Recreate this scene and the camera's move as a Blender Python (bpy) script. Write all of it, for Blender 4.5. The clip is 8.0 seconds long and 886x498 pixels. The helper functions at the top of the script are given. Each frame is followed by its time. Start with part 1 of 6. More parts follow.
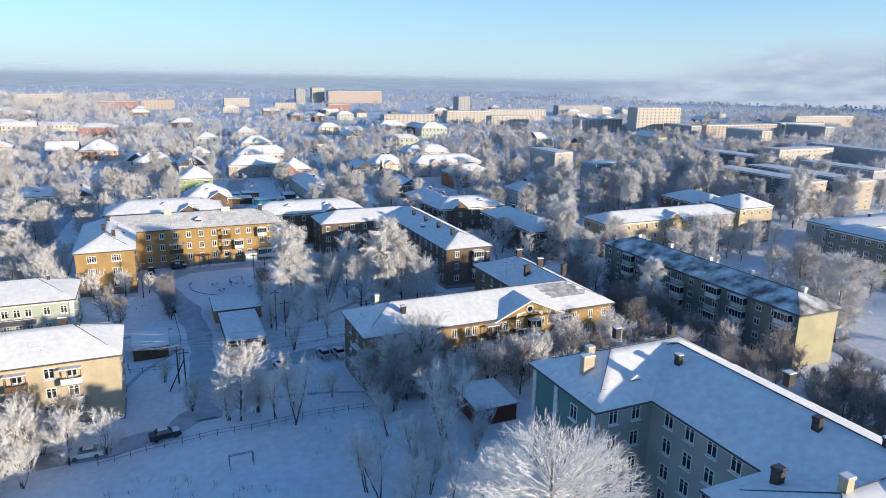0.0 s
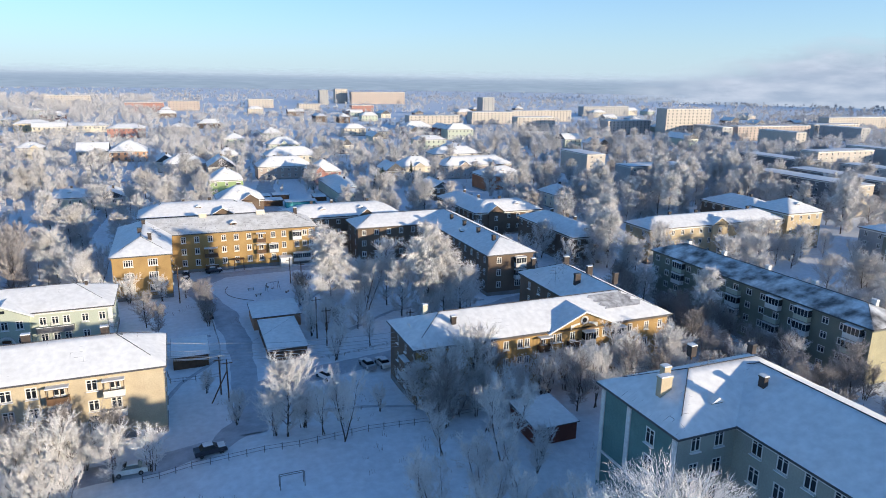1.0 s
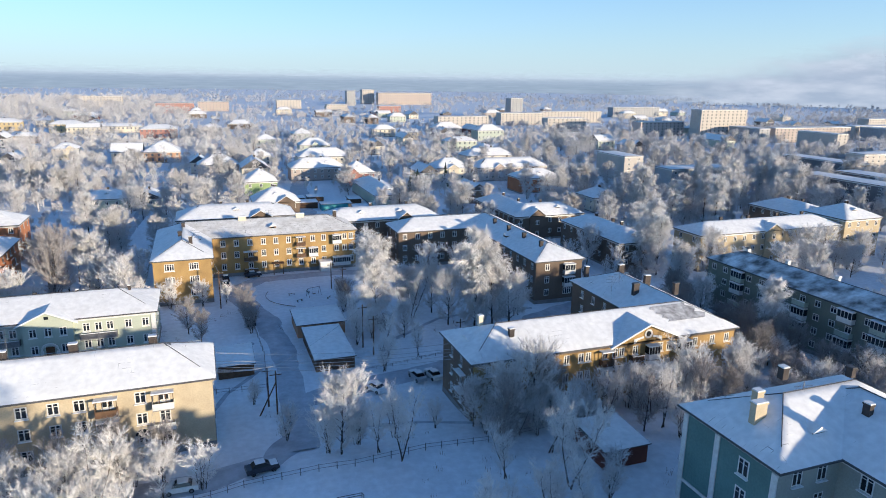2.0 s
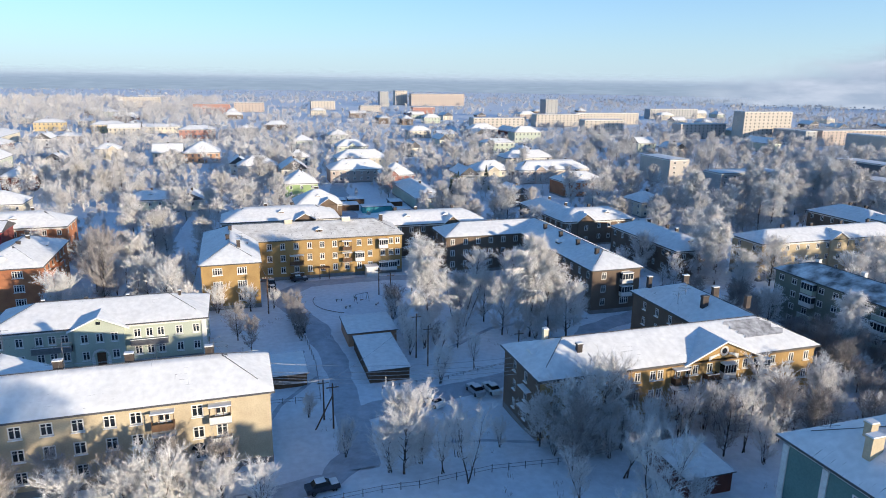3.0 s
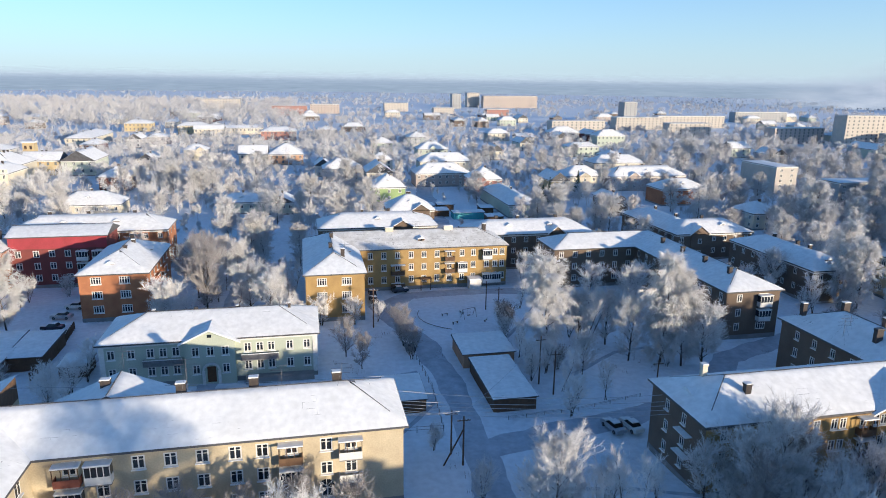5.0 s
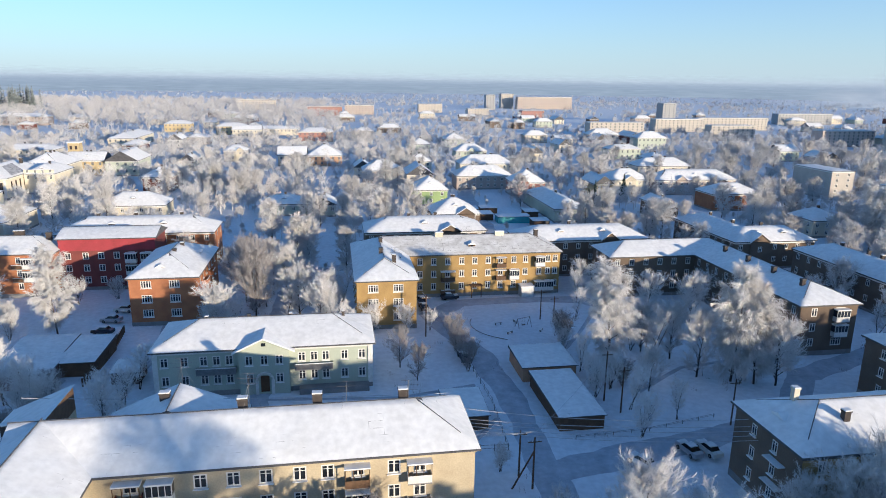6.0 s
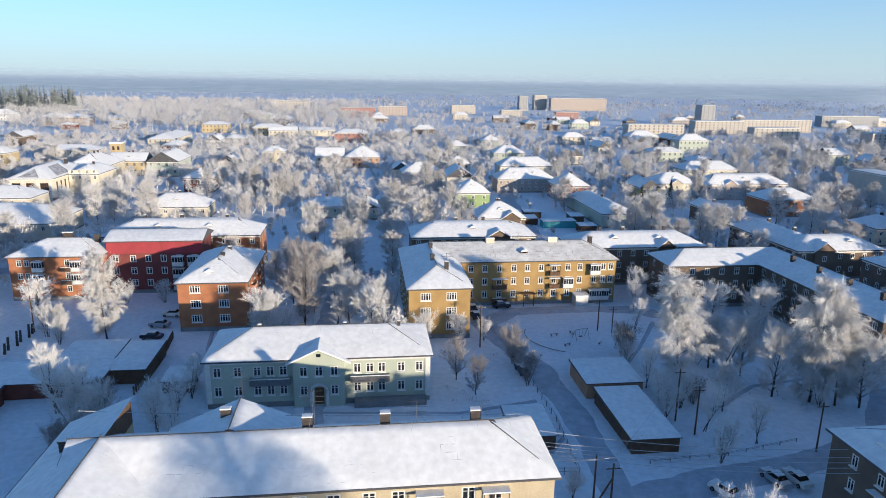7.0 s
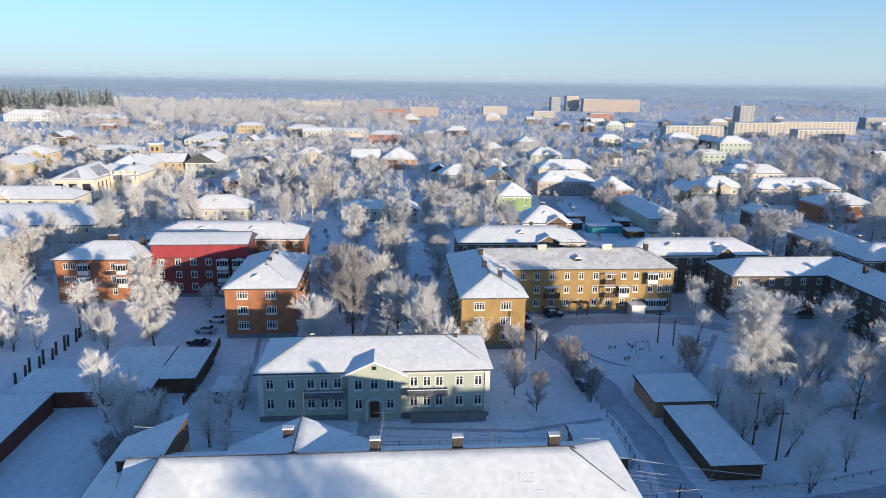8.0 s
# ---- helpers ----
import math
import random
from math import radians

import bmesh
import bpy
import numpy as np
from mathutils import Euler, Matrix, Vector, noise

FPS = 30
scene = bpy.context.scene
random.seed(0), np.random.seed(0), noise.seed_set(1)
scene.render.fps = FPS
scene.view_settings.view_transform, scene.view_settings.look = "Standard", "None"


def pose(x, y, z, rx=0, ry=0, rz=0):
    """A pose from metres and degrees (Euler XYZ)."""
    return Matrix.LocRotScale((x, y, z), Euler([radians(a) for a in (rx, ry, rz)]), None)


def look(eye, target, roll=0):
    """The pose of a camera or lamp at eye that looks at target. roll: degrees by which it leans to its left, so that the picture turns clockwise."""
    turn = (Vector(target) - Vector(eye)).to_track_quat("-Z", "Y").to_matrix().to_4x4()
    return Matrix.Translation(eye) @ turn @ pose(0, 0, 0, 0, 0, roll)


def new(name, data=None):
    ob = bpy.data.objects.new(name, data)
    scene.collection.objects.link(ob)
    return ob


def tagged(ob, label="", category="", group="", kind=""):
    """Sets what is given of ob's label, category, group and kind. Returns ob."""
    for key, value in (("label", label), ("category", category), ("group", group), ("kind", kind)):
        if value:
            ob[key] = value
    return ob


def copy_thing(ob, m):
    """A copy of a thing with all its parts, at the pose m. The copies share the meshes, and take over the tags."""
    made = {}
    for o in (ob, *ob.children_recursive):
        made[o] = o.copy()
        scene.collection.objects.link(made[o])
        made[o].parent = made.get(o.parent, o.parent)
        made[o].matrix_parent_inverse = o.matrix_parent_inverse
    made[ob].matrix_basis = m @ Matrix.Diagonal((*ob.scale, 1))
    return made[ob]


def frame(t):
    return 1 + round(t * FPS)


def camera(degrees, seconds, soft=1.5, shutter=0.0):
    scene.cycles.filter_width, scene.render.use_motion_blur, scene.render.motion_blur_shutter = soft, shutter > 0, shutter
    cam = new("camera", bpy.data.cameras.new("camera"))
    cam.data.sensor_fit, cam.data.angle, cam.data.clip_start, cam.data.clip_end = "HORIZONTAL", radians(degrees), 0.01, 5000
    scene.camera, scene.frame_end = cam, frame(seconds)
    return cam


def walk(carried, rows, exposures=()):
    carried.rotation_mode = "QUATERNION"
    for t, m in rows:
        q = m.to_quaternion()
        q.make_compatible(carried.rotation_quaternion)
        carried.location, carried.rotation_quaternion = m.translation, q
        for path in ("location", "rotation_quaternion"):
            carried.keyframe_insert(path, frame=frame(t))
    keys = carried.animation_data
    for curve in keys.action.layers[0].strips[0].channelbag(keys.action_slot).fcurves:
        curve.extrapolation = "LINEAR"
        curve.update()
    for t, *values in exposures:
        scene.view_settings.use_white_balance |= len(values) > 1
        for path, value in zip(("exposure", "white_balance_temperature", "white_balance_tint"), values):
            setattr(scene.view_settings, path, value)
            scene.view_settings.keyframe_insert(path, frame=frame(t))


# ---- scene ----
cam = camera(67.5, 8.0, soft=0.95)
METRES, EYE, TILT, LEAN, TURN = 58.0, 51.25, 0.0, 0.0, -23.9
ROWS = [
    (0.0, 0.0, 0.0, 0.0, 0.25, -14.49, -0.95),
    (0.5, -0.0482, 0.044, -0.0014, 1.12, -14.47, -0.9),
    (1.0, -0.0929, 0.0838, -0.0024, 1.95, -14.45, -0.87),
    (1.5, -0.1417, 0.127, -0.0041, 2.9, -14.44, -0.83),
    (3.0, -0.2876, 0.2411, -0.0056, 6.52, -14.37, -0.8),
    (3.5, -0.3403, 0.2786, -0.0062, 7.95, -14.36, -0.79),
    (4.0, -0.3906, 0.3119, -0.0068, 9.25, -14.34, -0.8),
    (4.5, -0.4447, 0.3476, -0.0082, 10.72, -14.31, -0.76),
    (6.0, -0.6044, 0.4398, -0.0094, 14.74, -14.24, -0.74),
    (6.5, -0.6622, 0.47, -0.0101, 16.04, -14.21, -0.73),
    (7.0, -0.7161, 0.4965, -0.0104, 17.26, -14.18, -0.74),
    (7.5, -0.7746, 0.5249, -0.0112, 18.52, -14.15, -0.72),
    (8.0, -0.829, 0.5497, -0.0118, 19.64, -14.13, -0.7),
]
BALANCE = (5900, 8)      # kelvin, tint
walk(cam, [(t, pose(0, 0, EYE, TILT, LEAN, TURN) @ pose(METRES * x, METRES * y, METRES * z, 90 + pitch, roll, yaw)) for t, x, y, z, yaw, pitch, roll in ROWS], [(0.0, 0.03, *BALANCE), (4.0, 0.04, *BALANCE), (6.0, -0.06, *BALANCE), (8.0, -0.12, *BALANCE)])

# ---- daylight ----
SUN_AZ, SUN_EL = radians(41), radians(7.8)      # from the south towards the east, low winter sun
world = bpy.data.worlds.new("winter_sky")
scene.world = world
world.use_nodes = True
wn = world.node_tree.nodes
sky = wn.new("ShaderNodeTexSky")
sky.sky_type = "NISHITA"
sky.sun_disc = False
sky.sun_elevation = SUN_EL
sky.sun_rotation = math.pi - SUN_AZ
sky.air_density, sky.dust_density, sky.ozone_density = 0.85, 0.3, 3.6
wn["Background"].inputs["Strength"].default_value = 0.275
wl_ = world.node_tree.links
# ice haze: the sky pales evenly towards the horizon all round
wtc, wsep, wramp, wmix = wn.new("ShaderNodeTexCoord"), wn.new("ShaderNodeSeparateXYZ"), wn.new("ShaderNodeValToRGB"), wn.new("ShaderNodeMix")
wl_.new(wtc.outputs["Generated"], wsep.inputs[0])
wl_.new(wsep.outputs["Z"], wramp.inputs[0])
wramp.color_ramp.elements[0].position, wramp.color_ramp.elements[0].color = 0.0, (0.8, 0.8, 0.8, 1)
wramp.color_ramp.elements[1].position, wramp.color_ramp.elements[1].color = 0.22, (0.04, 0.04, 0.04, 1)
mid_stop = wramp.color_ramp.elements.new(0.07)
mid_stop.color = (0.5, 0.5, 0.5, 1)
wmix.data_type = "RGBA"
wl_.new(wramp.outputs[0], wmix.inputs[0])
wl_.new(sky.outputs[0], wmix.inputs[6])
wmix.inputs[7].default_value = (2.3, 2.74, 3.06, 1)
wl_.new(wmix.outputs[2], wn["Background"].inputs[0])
sun_way = Vector((math.sin(SUN_AZ) * math.cos(SUN_EL), -math.cos(SUN_AZ) * math.cos(SUN_EL), math.sin(SUN_EL)))
sun = new("sun", bpy.data.lights.new("sun", "SUN"))
sun.data.energy, sun.data.angle, sun.data.color = 7.7, radians(0.6), (1.0, 0.8, 0.555)
sun.matrix_world = look(sun_way * 300, (0, 0, 0))
scene.view_settings.exposure = 0.0

# ---- materials ----
MATS = {}


def mat(name, base, other=None, rough=0.8, scale=0.6, fine=8.0, bump=0.3, metal=0.0, spread=0.55, coords="Object", dist=0.02, spec=0.3, rnd=0.0):
    """A surface with two scales of variation: patches between base and other, fine grain, and relief."""
    if name in MATS:
        return MATS[name]
    m = MATS[name] = bpy.data.materials.new(name)
    m.use_nodes = True
    n, l = m.node_tree.nodes, m.node_tree.links
    p = n["Principled BSDF"]
    p.inputs["Roughness"].default_value = rough
    p.inputs["Metallic"].default_value = metal
    p.inputs["Specular IOR Level"].default_value = spec
    tc = n.new("ShaderNodeTexCoord")
    big, small = n.new("ShaderNodeTexNoise"), n.new("ShaderNodeTexNoise")
    big.inputs["Scale"].default_value, big.inputs["Detail"].default_value = scale, 5
    small.inputs["Scale"].default_value, small.inputs["Detail"].default_value = fine, 3
    for t in (big, small):
        l.new(tc.outputs[coords], t.inputs["Vector"])
    ramp = n.new("ShaderNodeValToRGB")
    ramp.color_ramp.elements[0].position, ramp.color_ramp.elements[1].position = 0.5 - spread / 2, 0.5 + spread / 2
    ramp.color_ramp.elements[0].color = (*(other or tuple(c * 0.75 for c in base)), 1)
    ramp.color_ramp.elements[1].color = (*base, 1)
    l.new(big.outputs["Fac"], ramp.inputs[0])
    mix = n.new("ShaderNodeMix")
    mix.data_type, mix.blend_type = "RGBA", "MULTIPLY"
    mix.inputs[0].default_value = 0.35
    l.new(ramp.outputs[0], mix.inputs[6])
    l.new(small.outputs["Color"], mix.inputs[7])
    grey = n.new("ShaderNodeMapRange")
    grey.inputs[1].default_value, grey.inputs[2].default_value, grey.inputs[3].default_value, grey.inputs[4].default_value = 0.3, 0.7, 0.55, 1.0
    l.new(small.outputs["Fac"], grey.inputs[0])
    l.new(grey.outputs[0], mix.inputs[7])
    out = mix.outputs[2]
    if rnd:
        oi, hsv, mr = n.new("ShaderNodeObjectInfo"), n.new("ShaderNodeHueSaturation"), n.new("ShaderNodeMapRange")
        mr.inputs[3].default_value, mr.inputs[4].default_value = 1 - rnd, 1 + rnd
        l.new(oi.outputs["Random"], mr.inputs[0])
        l.new(mr.outputs[0], hsv.inputs["Value"])
        l.new(out, hsv.inputs["Color"])
        out = hsv.outputs[0]
    l.new(out, p.inputs["Base Color"])
    if bump:
        b = n.new("ShaderNodeBump")
        b.inputs["Strength"].default_value, b.inputs["Distance"].default_value = bump, dist
        l.new(small.outputs["Fac"], b.inputs["Height"])
        l.new(b.outputs[0], p.inputs["Normal"])
    return m


SNOW = mat("snow", (0.83, 0.85, 0.88), (0.72, 0.74, 0.78), 0.75, 0.09, 0.9, 0.6, dist=0.2)
ROOFSNOW = mat("roof_snow", (0.87, 0.86, 0.85), (0.79, 0.78, 0.77), 0.75, 0.3, 1.1, 0.22, dist=0.06)


def seams(m, bare):
    """Sheet joints and bare streaks that show through the snow on a roof."""
    n, l = m.node_tree.nodes, m.node_tree.links
    p = n["Principled BSDF"]
    tc, br, no, mask, mul, mix = n.new("ShaderNodeTexCoord"), n.new("ShaderNodeTexBrick"), n.new("ShaderNodeTexNoise"), n.new("ShaderNodeMapRange"), n.new("ShaderNodeMath"), n.new("ShaderNodeMix")
    br.inputs["Scale"].default_value, br.inputs["Mortar Size"].default_value = 0.5, 0.02
    br.inputs["Brick Width"].default_value, br.inputs["Row Height"].default_value, br.inputs["Mortar Smooth"].default_value = 1.7, 0.42, 0.3
    br.inputs["Color1"].default_value = br.inputs["Color2"].default_value = (0, 0, 0, 1)
    br.inputs["Mortar"].default_value = (1, 1, 1, 1)
    no.inputs["Scale"].default_value, no.inputs["Detail"].default_value = 0.22, 6
    mask.inputs[1].default_value, mask.inputs[2].default_value = bare, bare + 0.12
    l.new(tc.outputs["Object"], br.inputs["Vector"])
    l.new(tc.outputs["Object"], no.inputs["Vector"])
    l.new(no.outputs["Fac"], mask.inputs[0])
    mul.operation = "MULTIPLY"
    fine, cut, both = n.new("ShaderNodeTexNoise"), n.new("ShaderNodeMapRange"), n.new("ShaderNodeMath")
    fine.inputs["Scale"].default_value = 1.1
    cut.inputs[1].default_value, cut.inputs[2].default_value = 0.5, 0.58
    both.operation = "MULTIPLY"
    l.new(tc.outputs["Object"], fine.inputs["Vector"])
    l.new(fine.outputs["Fac"], cut.inputs[0])
    l.new(mask.outputs[0], both.inputs[0])
    l.new(cut.outputs[0], both.inputs[1])
    l.new(both.outputs[0], mul.inputs[0])
    l.new(br.outputs["Color"], mul.inputs[1])
    mix.data_type = "RGBA"
    l.new(mul.outputs[0], mix.inputs[0])
    l.new(p.inputs["Base Color"].links[0].from_socket, mix.inputs[6])
    mix.inputs[7].default_value = (0.14, 0.13, 0.13, 1)
    l.new(mix.outputs[2], p.inputs["Base Color"])


seams(ROOFSNOW, 0.6)
GREYSNOW = mat("thin_snow", (0.8, 0.79, 0.78), (0.5, 0.48, 0.46), 0.8, 0.5, 2.5, 0.4, dist=0.05)
seams(GREYSNOW, 0.4)
ROADSNOW = mat("packed_snow", (0.54, 0.57, 0.62), (0.34, 0.36, 0.41), 0.7, 0.5, 1.6, 0.5, dist=0.08)
SHEET = mat("roof_sheet", (0.12, 0.12, 0.13), (0.06, 0.055, 0.055), 0.6, 0.8, 6, 0.2)
GLASS = mat("window_glass", (0.035, 0.045, 0.06), (0.012, 0.015, 0.02), 0.06, 0.3, 2, 0, spec=0.6, rnd=0.5)
WHITE = mat("white_paint", (0.8, 0.79, 0.76), (0.62, 0.6, 0.56), 0.5, 2.0, 12, 0.1)
BROWNFRAME = mat("brown_paint", (0.16, 0.08, 0.04), (0.08, 0.04, 0.02), 0.5, 2.0, 12, 0.1)
YELLOW = mat("ochre_plaster", (0.44, 0.29, 0.115), (0.31, 0.2, 0.085), 0.9, 0.35, 5, 0.25, spread=0.4)
BEIGE = mat("beige_plaster", (0.58, 0.49, 0.34), (0.44, 0.36, 0.25), 0.9, 0.3, 5, 0.25, spread=0.4)
PALEGREEN = mat("pale_green_plaster", (0.5, 0.53, 0.43), (0.4, 0.44, 0.37), 0.9, 0.3, 5, 0.2)
BRICK = mat("orange_brick", (0.45, 0.19, 0.09), (0.33, 0.135, 0.07), 0.9, 0.5, 14, 0.5, spread=0.4)
RED = mat("red_paint", (0.4, 0.06, 0.075), (0.29, 0.05, 0.055), 0.8, 0.5, 6, 0.2)
DARKBRICK = mat("dark_brick", (0.2, 0.07, 0.05), (0.12, 0.045, 0.035), 0.9, 0.5, 14, 0.5)
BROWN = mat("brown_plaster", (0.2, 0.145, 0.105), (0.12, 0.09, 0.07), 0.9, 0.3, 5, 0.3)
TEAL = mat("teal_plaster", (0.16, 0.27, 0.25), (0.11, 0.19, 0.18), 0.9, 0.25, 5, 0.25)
# Olive plaster darkened to paint in the deep shade on the long flats.
SHADEOLIVE = mat("shaded_olive_plaster", (0.24, 0.25, 0.2), (0.16, 0.17, 0.14), 0.9, 0.25, 5, 0.25)
BLOWNSNOW = mat("wind_blown_roof_snow", (0.8, 0.8, 0.8), (0.13, 0.125, 0.125), 0.8, 0.35, 2.0, 0.4, spread=0.3, dist=0.05)
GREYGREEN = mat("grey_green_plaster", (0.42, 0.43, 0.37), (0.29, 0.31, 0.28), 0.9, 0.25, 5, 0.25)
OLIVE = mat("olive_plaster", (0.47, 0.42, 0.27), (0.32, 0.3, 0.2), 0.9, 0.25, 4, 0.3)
SLATE = mat("grey_block", (0.42, 0.41, 0.4), (0.31, 0.31, 0.31), 0.9, 0.3, 4, 0.3)
CREAM = mat("cream_plaster", (0.7, 0.63, 0.49), (0.56, 0.5, 0.4), 0.9, 0.3, 5, 0.2, rnd=0.12)
BARESLATE = mat("bare_roof_slate", (0.13, 0.125, 0.13), (0.66, 0.66, 0.68), 0.85, 0.9, 3, 0.3)
PINK = mat("pink_plaster", (0.5, 0.42, 0.37), (0.42, 0.35, 0.31), 0.9, 0.3, 5, 0.2, rnd=0.12)
LIME = mat("lime_plaster", (0.34, 0.44, 0.2), (0.26, 0.34, 0.16), 0.9, 0.3, 5, 0.2)
PLINTH = mat("plinth_concrete", (0.3, 0.29, 0.28), (0.2, 0.19, 0.19), 0.9, 0.8, 7, 0.3)
WOOD = mat("weathered_wood", (0.17, 0.1, 0.06), (0.09, 0.055, 0.035), 0.9, 1.5, 9, 0.4)
CHIMNEY = mat("chimney_brick", (0.1, 0.08, 0.07), (0.05, 0.042, 0.04), 0.9, 1.2, 9, 0.4)
METAL = mat("grey_metal", (0.3, 0.3, 0.31), (0.16, 0.15, 0.15), 0.45, 2, 14, 0.1, metal=0.7)
BARK = mat("bark", (0.11, 0.085, 0.07), (0.05, 0.04, 0.035), 0.95, 2.0, 14, 0.4)
FROST = mat("frosted_twigs", (0.88, 0.86, 0.845), (0.6, 0.57, 0.55), 0.9, 0.9, 5, 0, spread=0.5, rnd=0.1)
THINFROST = mat("thinly_frosted_twigs", (0.47, 0.44, 0.43), (0.25, 0.225, 0.215), 0.9, 0.9, 5, 0, spread=0.5, rnd=0.15)
MIDFROST = mat("hoarfrosted_twigs", (0.76, 0.735, 0.72), (0.52, 0.495, 0.48), 0.9, 0.5, 5, 0, spread=0.5, rnd=0.14)

# Far panes: distance haze painted in as a lighter grey.
HAZEGLASS = mat("hazed_glass", (0.2, 0.21, 0.22), (0.12, 0.13, 0.14), 0.2, 0.4, 2, 0)
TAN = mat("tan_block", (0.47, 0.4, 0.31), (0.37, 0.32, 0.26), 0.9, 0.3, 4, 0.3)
RUBBER = mat("tyre_rubber", (0.03, 0.03, 0.03), (0.02, 0.02, 0.02), 0.8, 2, 10, 0.1)
PALEBLOCK = mat("pale_panel", (0.54, 0.48, 0.42), (0.44, 0.4, 0.35), 0.9, 0.3, 4, 0.2)
WOODS = mat("far_frosted_wood", (0.76, 0.735, 0.72), (0.5, 0.475, 0.46), 0.95, 0.06, 0.6, 0, spread=0.5)
FADEDYELLOW = mat("faded_yellow_plaster", (0.56, 0.44, 0.25), (0.43, 0.34, 0.2), 0.9, 0.3, 5, 0.2)
# Far red brick, its colour paled to put distance haze in.
FARRED = mat("hazed_red_brick", (0.42, 0.22, 0.18), (0.34, 0.18, 0.15), 0.9, 0.3, 4, 0.2)
FARTREES = mat("distant_frosted_trees", (0.64, 0.62, 0.61), (0.4, 0.385, 0.38), 0.95, 0.03, 0.6, 0, spread=0.5)
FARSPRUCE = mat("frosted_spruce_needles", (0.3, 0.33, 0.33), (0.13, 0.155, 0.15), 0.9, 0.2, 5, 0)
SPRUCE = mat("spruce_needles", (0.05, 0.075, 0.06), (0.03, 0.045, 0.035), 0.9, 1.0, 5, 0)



# ---- mesh building ----
class Mesh:
    """Collects corners and faces, then becomes one mesh."""

    def __init__(self):
        self.v, self.f = [], []

    def face(self, *pts):
        n = len(self.v)
        self.v += [tuple(p) for p in pts]
        self.f.append(tuple(range(n, n + len(pts))))

    def box(self, x0, y0, z0, x1, y1, z1):
        n = len(self.v)
        self.v += [(x, y, z) for z in (z0, z1) for y in (y0, y1) for x in (x0, x1)]
        self.f += [tuple(n + i for i in q) for q in ((0, 2, 3, 1), (4, 5, 7, 6), (0, 1, 5, 4), (2, 6, 7, 3), (0, 4, 6, 2), (1, 3, 7, 5))]

    def rod(self, a, b, r0, r1=None, sides=4, tip=False):
        a, b = Vector(a), Vector(b)
        d = (b - a).normalized()
        s = d.cross(Vector((0.31, 0.17, 0.93))).normalized()
        t = d.cross(s)
        n, r1 = len(self.v), r0 if r1 is None else r1
        ring = [(math.cos(2 * math.pi * k / sides), math.sin(2 * math.pi * k / sides)) for k in range(sides)]
        self.v += [tuple(a + r0 * (c * s + q * t)) for c, q in ring]
        if tip:
            self.v.append(tuple(b))
            self.f += [(n + k, n + (k + 1) % sides, n + sides) for k in range(sides)]
            return
        self.v += [tuple(b + r1 * (c * s + q * t)) for c, q in ring]
        self.f += [(n + k, n + (k + 1) % sides, n + sides + (k + 1) % sides, n + sides + k) for k in range(sides)]
        self.f.append(tuple(n + sides + k for k in range(sides)))

    def data(self, name, material):
        me = bpy.data.meshes.new(name)
        me.from_pydata(self.v, [], self.f)
        me.materials.append(material)
        return me


def part(name, mesh, material, parent, label="", at=None):
    ob = new(name, mesh.data(name, material) if isinstance(mesh, Mesh) else mesh)
    ob.parent = parent
    if at is not None:
        ob.matrix_basis = at
    if label:
        ob["label"] = label
    return ob


def thing(name, label, category, at=(0, 0, 0), group="", turn=0):
    ob = new(name)
    ob.empty_display_size = 0.5
    ob.matrix_basis = pose(*at, 0, 0, turn)
    return tagged(ob, label, category, group)


def terrain(x, y):
    """Height of the land: a low bank on the south side, level town beyond."""
    s = min(1.0, max(0.0, (104.0 - y) / 15.0))
    return 1.5 * s * s * (3 - 2 * s) * min(1.0, max(0.0, (x + 8) / 14.0)) 


SHARED = {}


def window_data(w, h, dark, bars):
    key = (round(w, 2), round(h, 2), dark, bars)
    if key not in SHARED:
        f = Mesh()
        b = 0.16
        xs = [-w / 2, -w / 2 + b] + [v for k in range(1, bars) for v in (-w / 2 + w * k / bars - 0.08, -w / 2 + w * k / bars + 0.08)] + [w / 2 - b, w / 2]
        zs = [0, b, h * 0.68, h * 0.68 + 0.07, h - b, h]
        nx = len(xs)
        f.v = [(x, -0.05, z) for z in zs for x in xs] + [(x, 0.05, z) for z in (0, h) for x in (-w / 2, w / 2)]
        for j in range(5):
            for i in range(nx - 1):
                if i % 2 == 0 or j % 2 == 0:
                    f.f.append((j * nx + i, j * nx + i + 1, (j + 1) * nx + i + 1, (j + 1) * nx + i))
        o = 6 * nx
        f.f += [(*range(nx - 1, -1, -1), o, o + 1), (*range(5 * nx, 6 * nx), o + 3, o + 2), (*(j * nx for j in range(6)), o + 2, o), (*(j * nx + nx - 1 for j in range(5, -1, -1)), o + 1, o + 3)]
        g, s, c = Mesh(), Mesh(), Mesh()
        g.box(-w / 2 + 0.02, 0.0, 0.02, w / 2 - 0.02, 0.025, h - 0.02)
        s.box(-w / 2 - 0.08, -0.32, -0.1, w / 2 + 0.08, -0.02, -0.01)
        SHARED[key] = (f.data("window", BROWNFRAME if dark else WHITE), g.data("pane", GLASS), s.data("sill", ROOFSNOW))
    return SHARED[key]


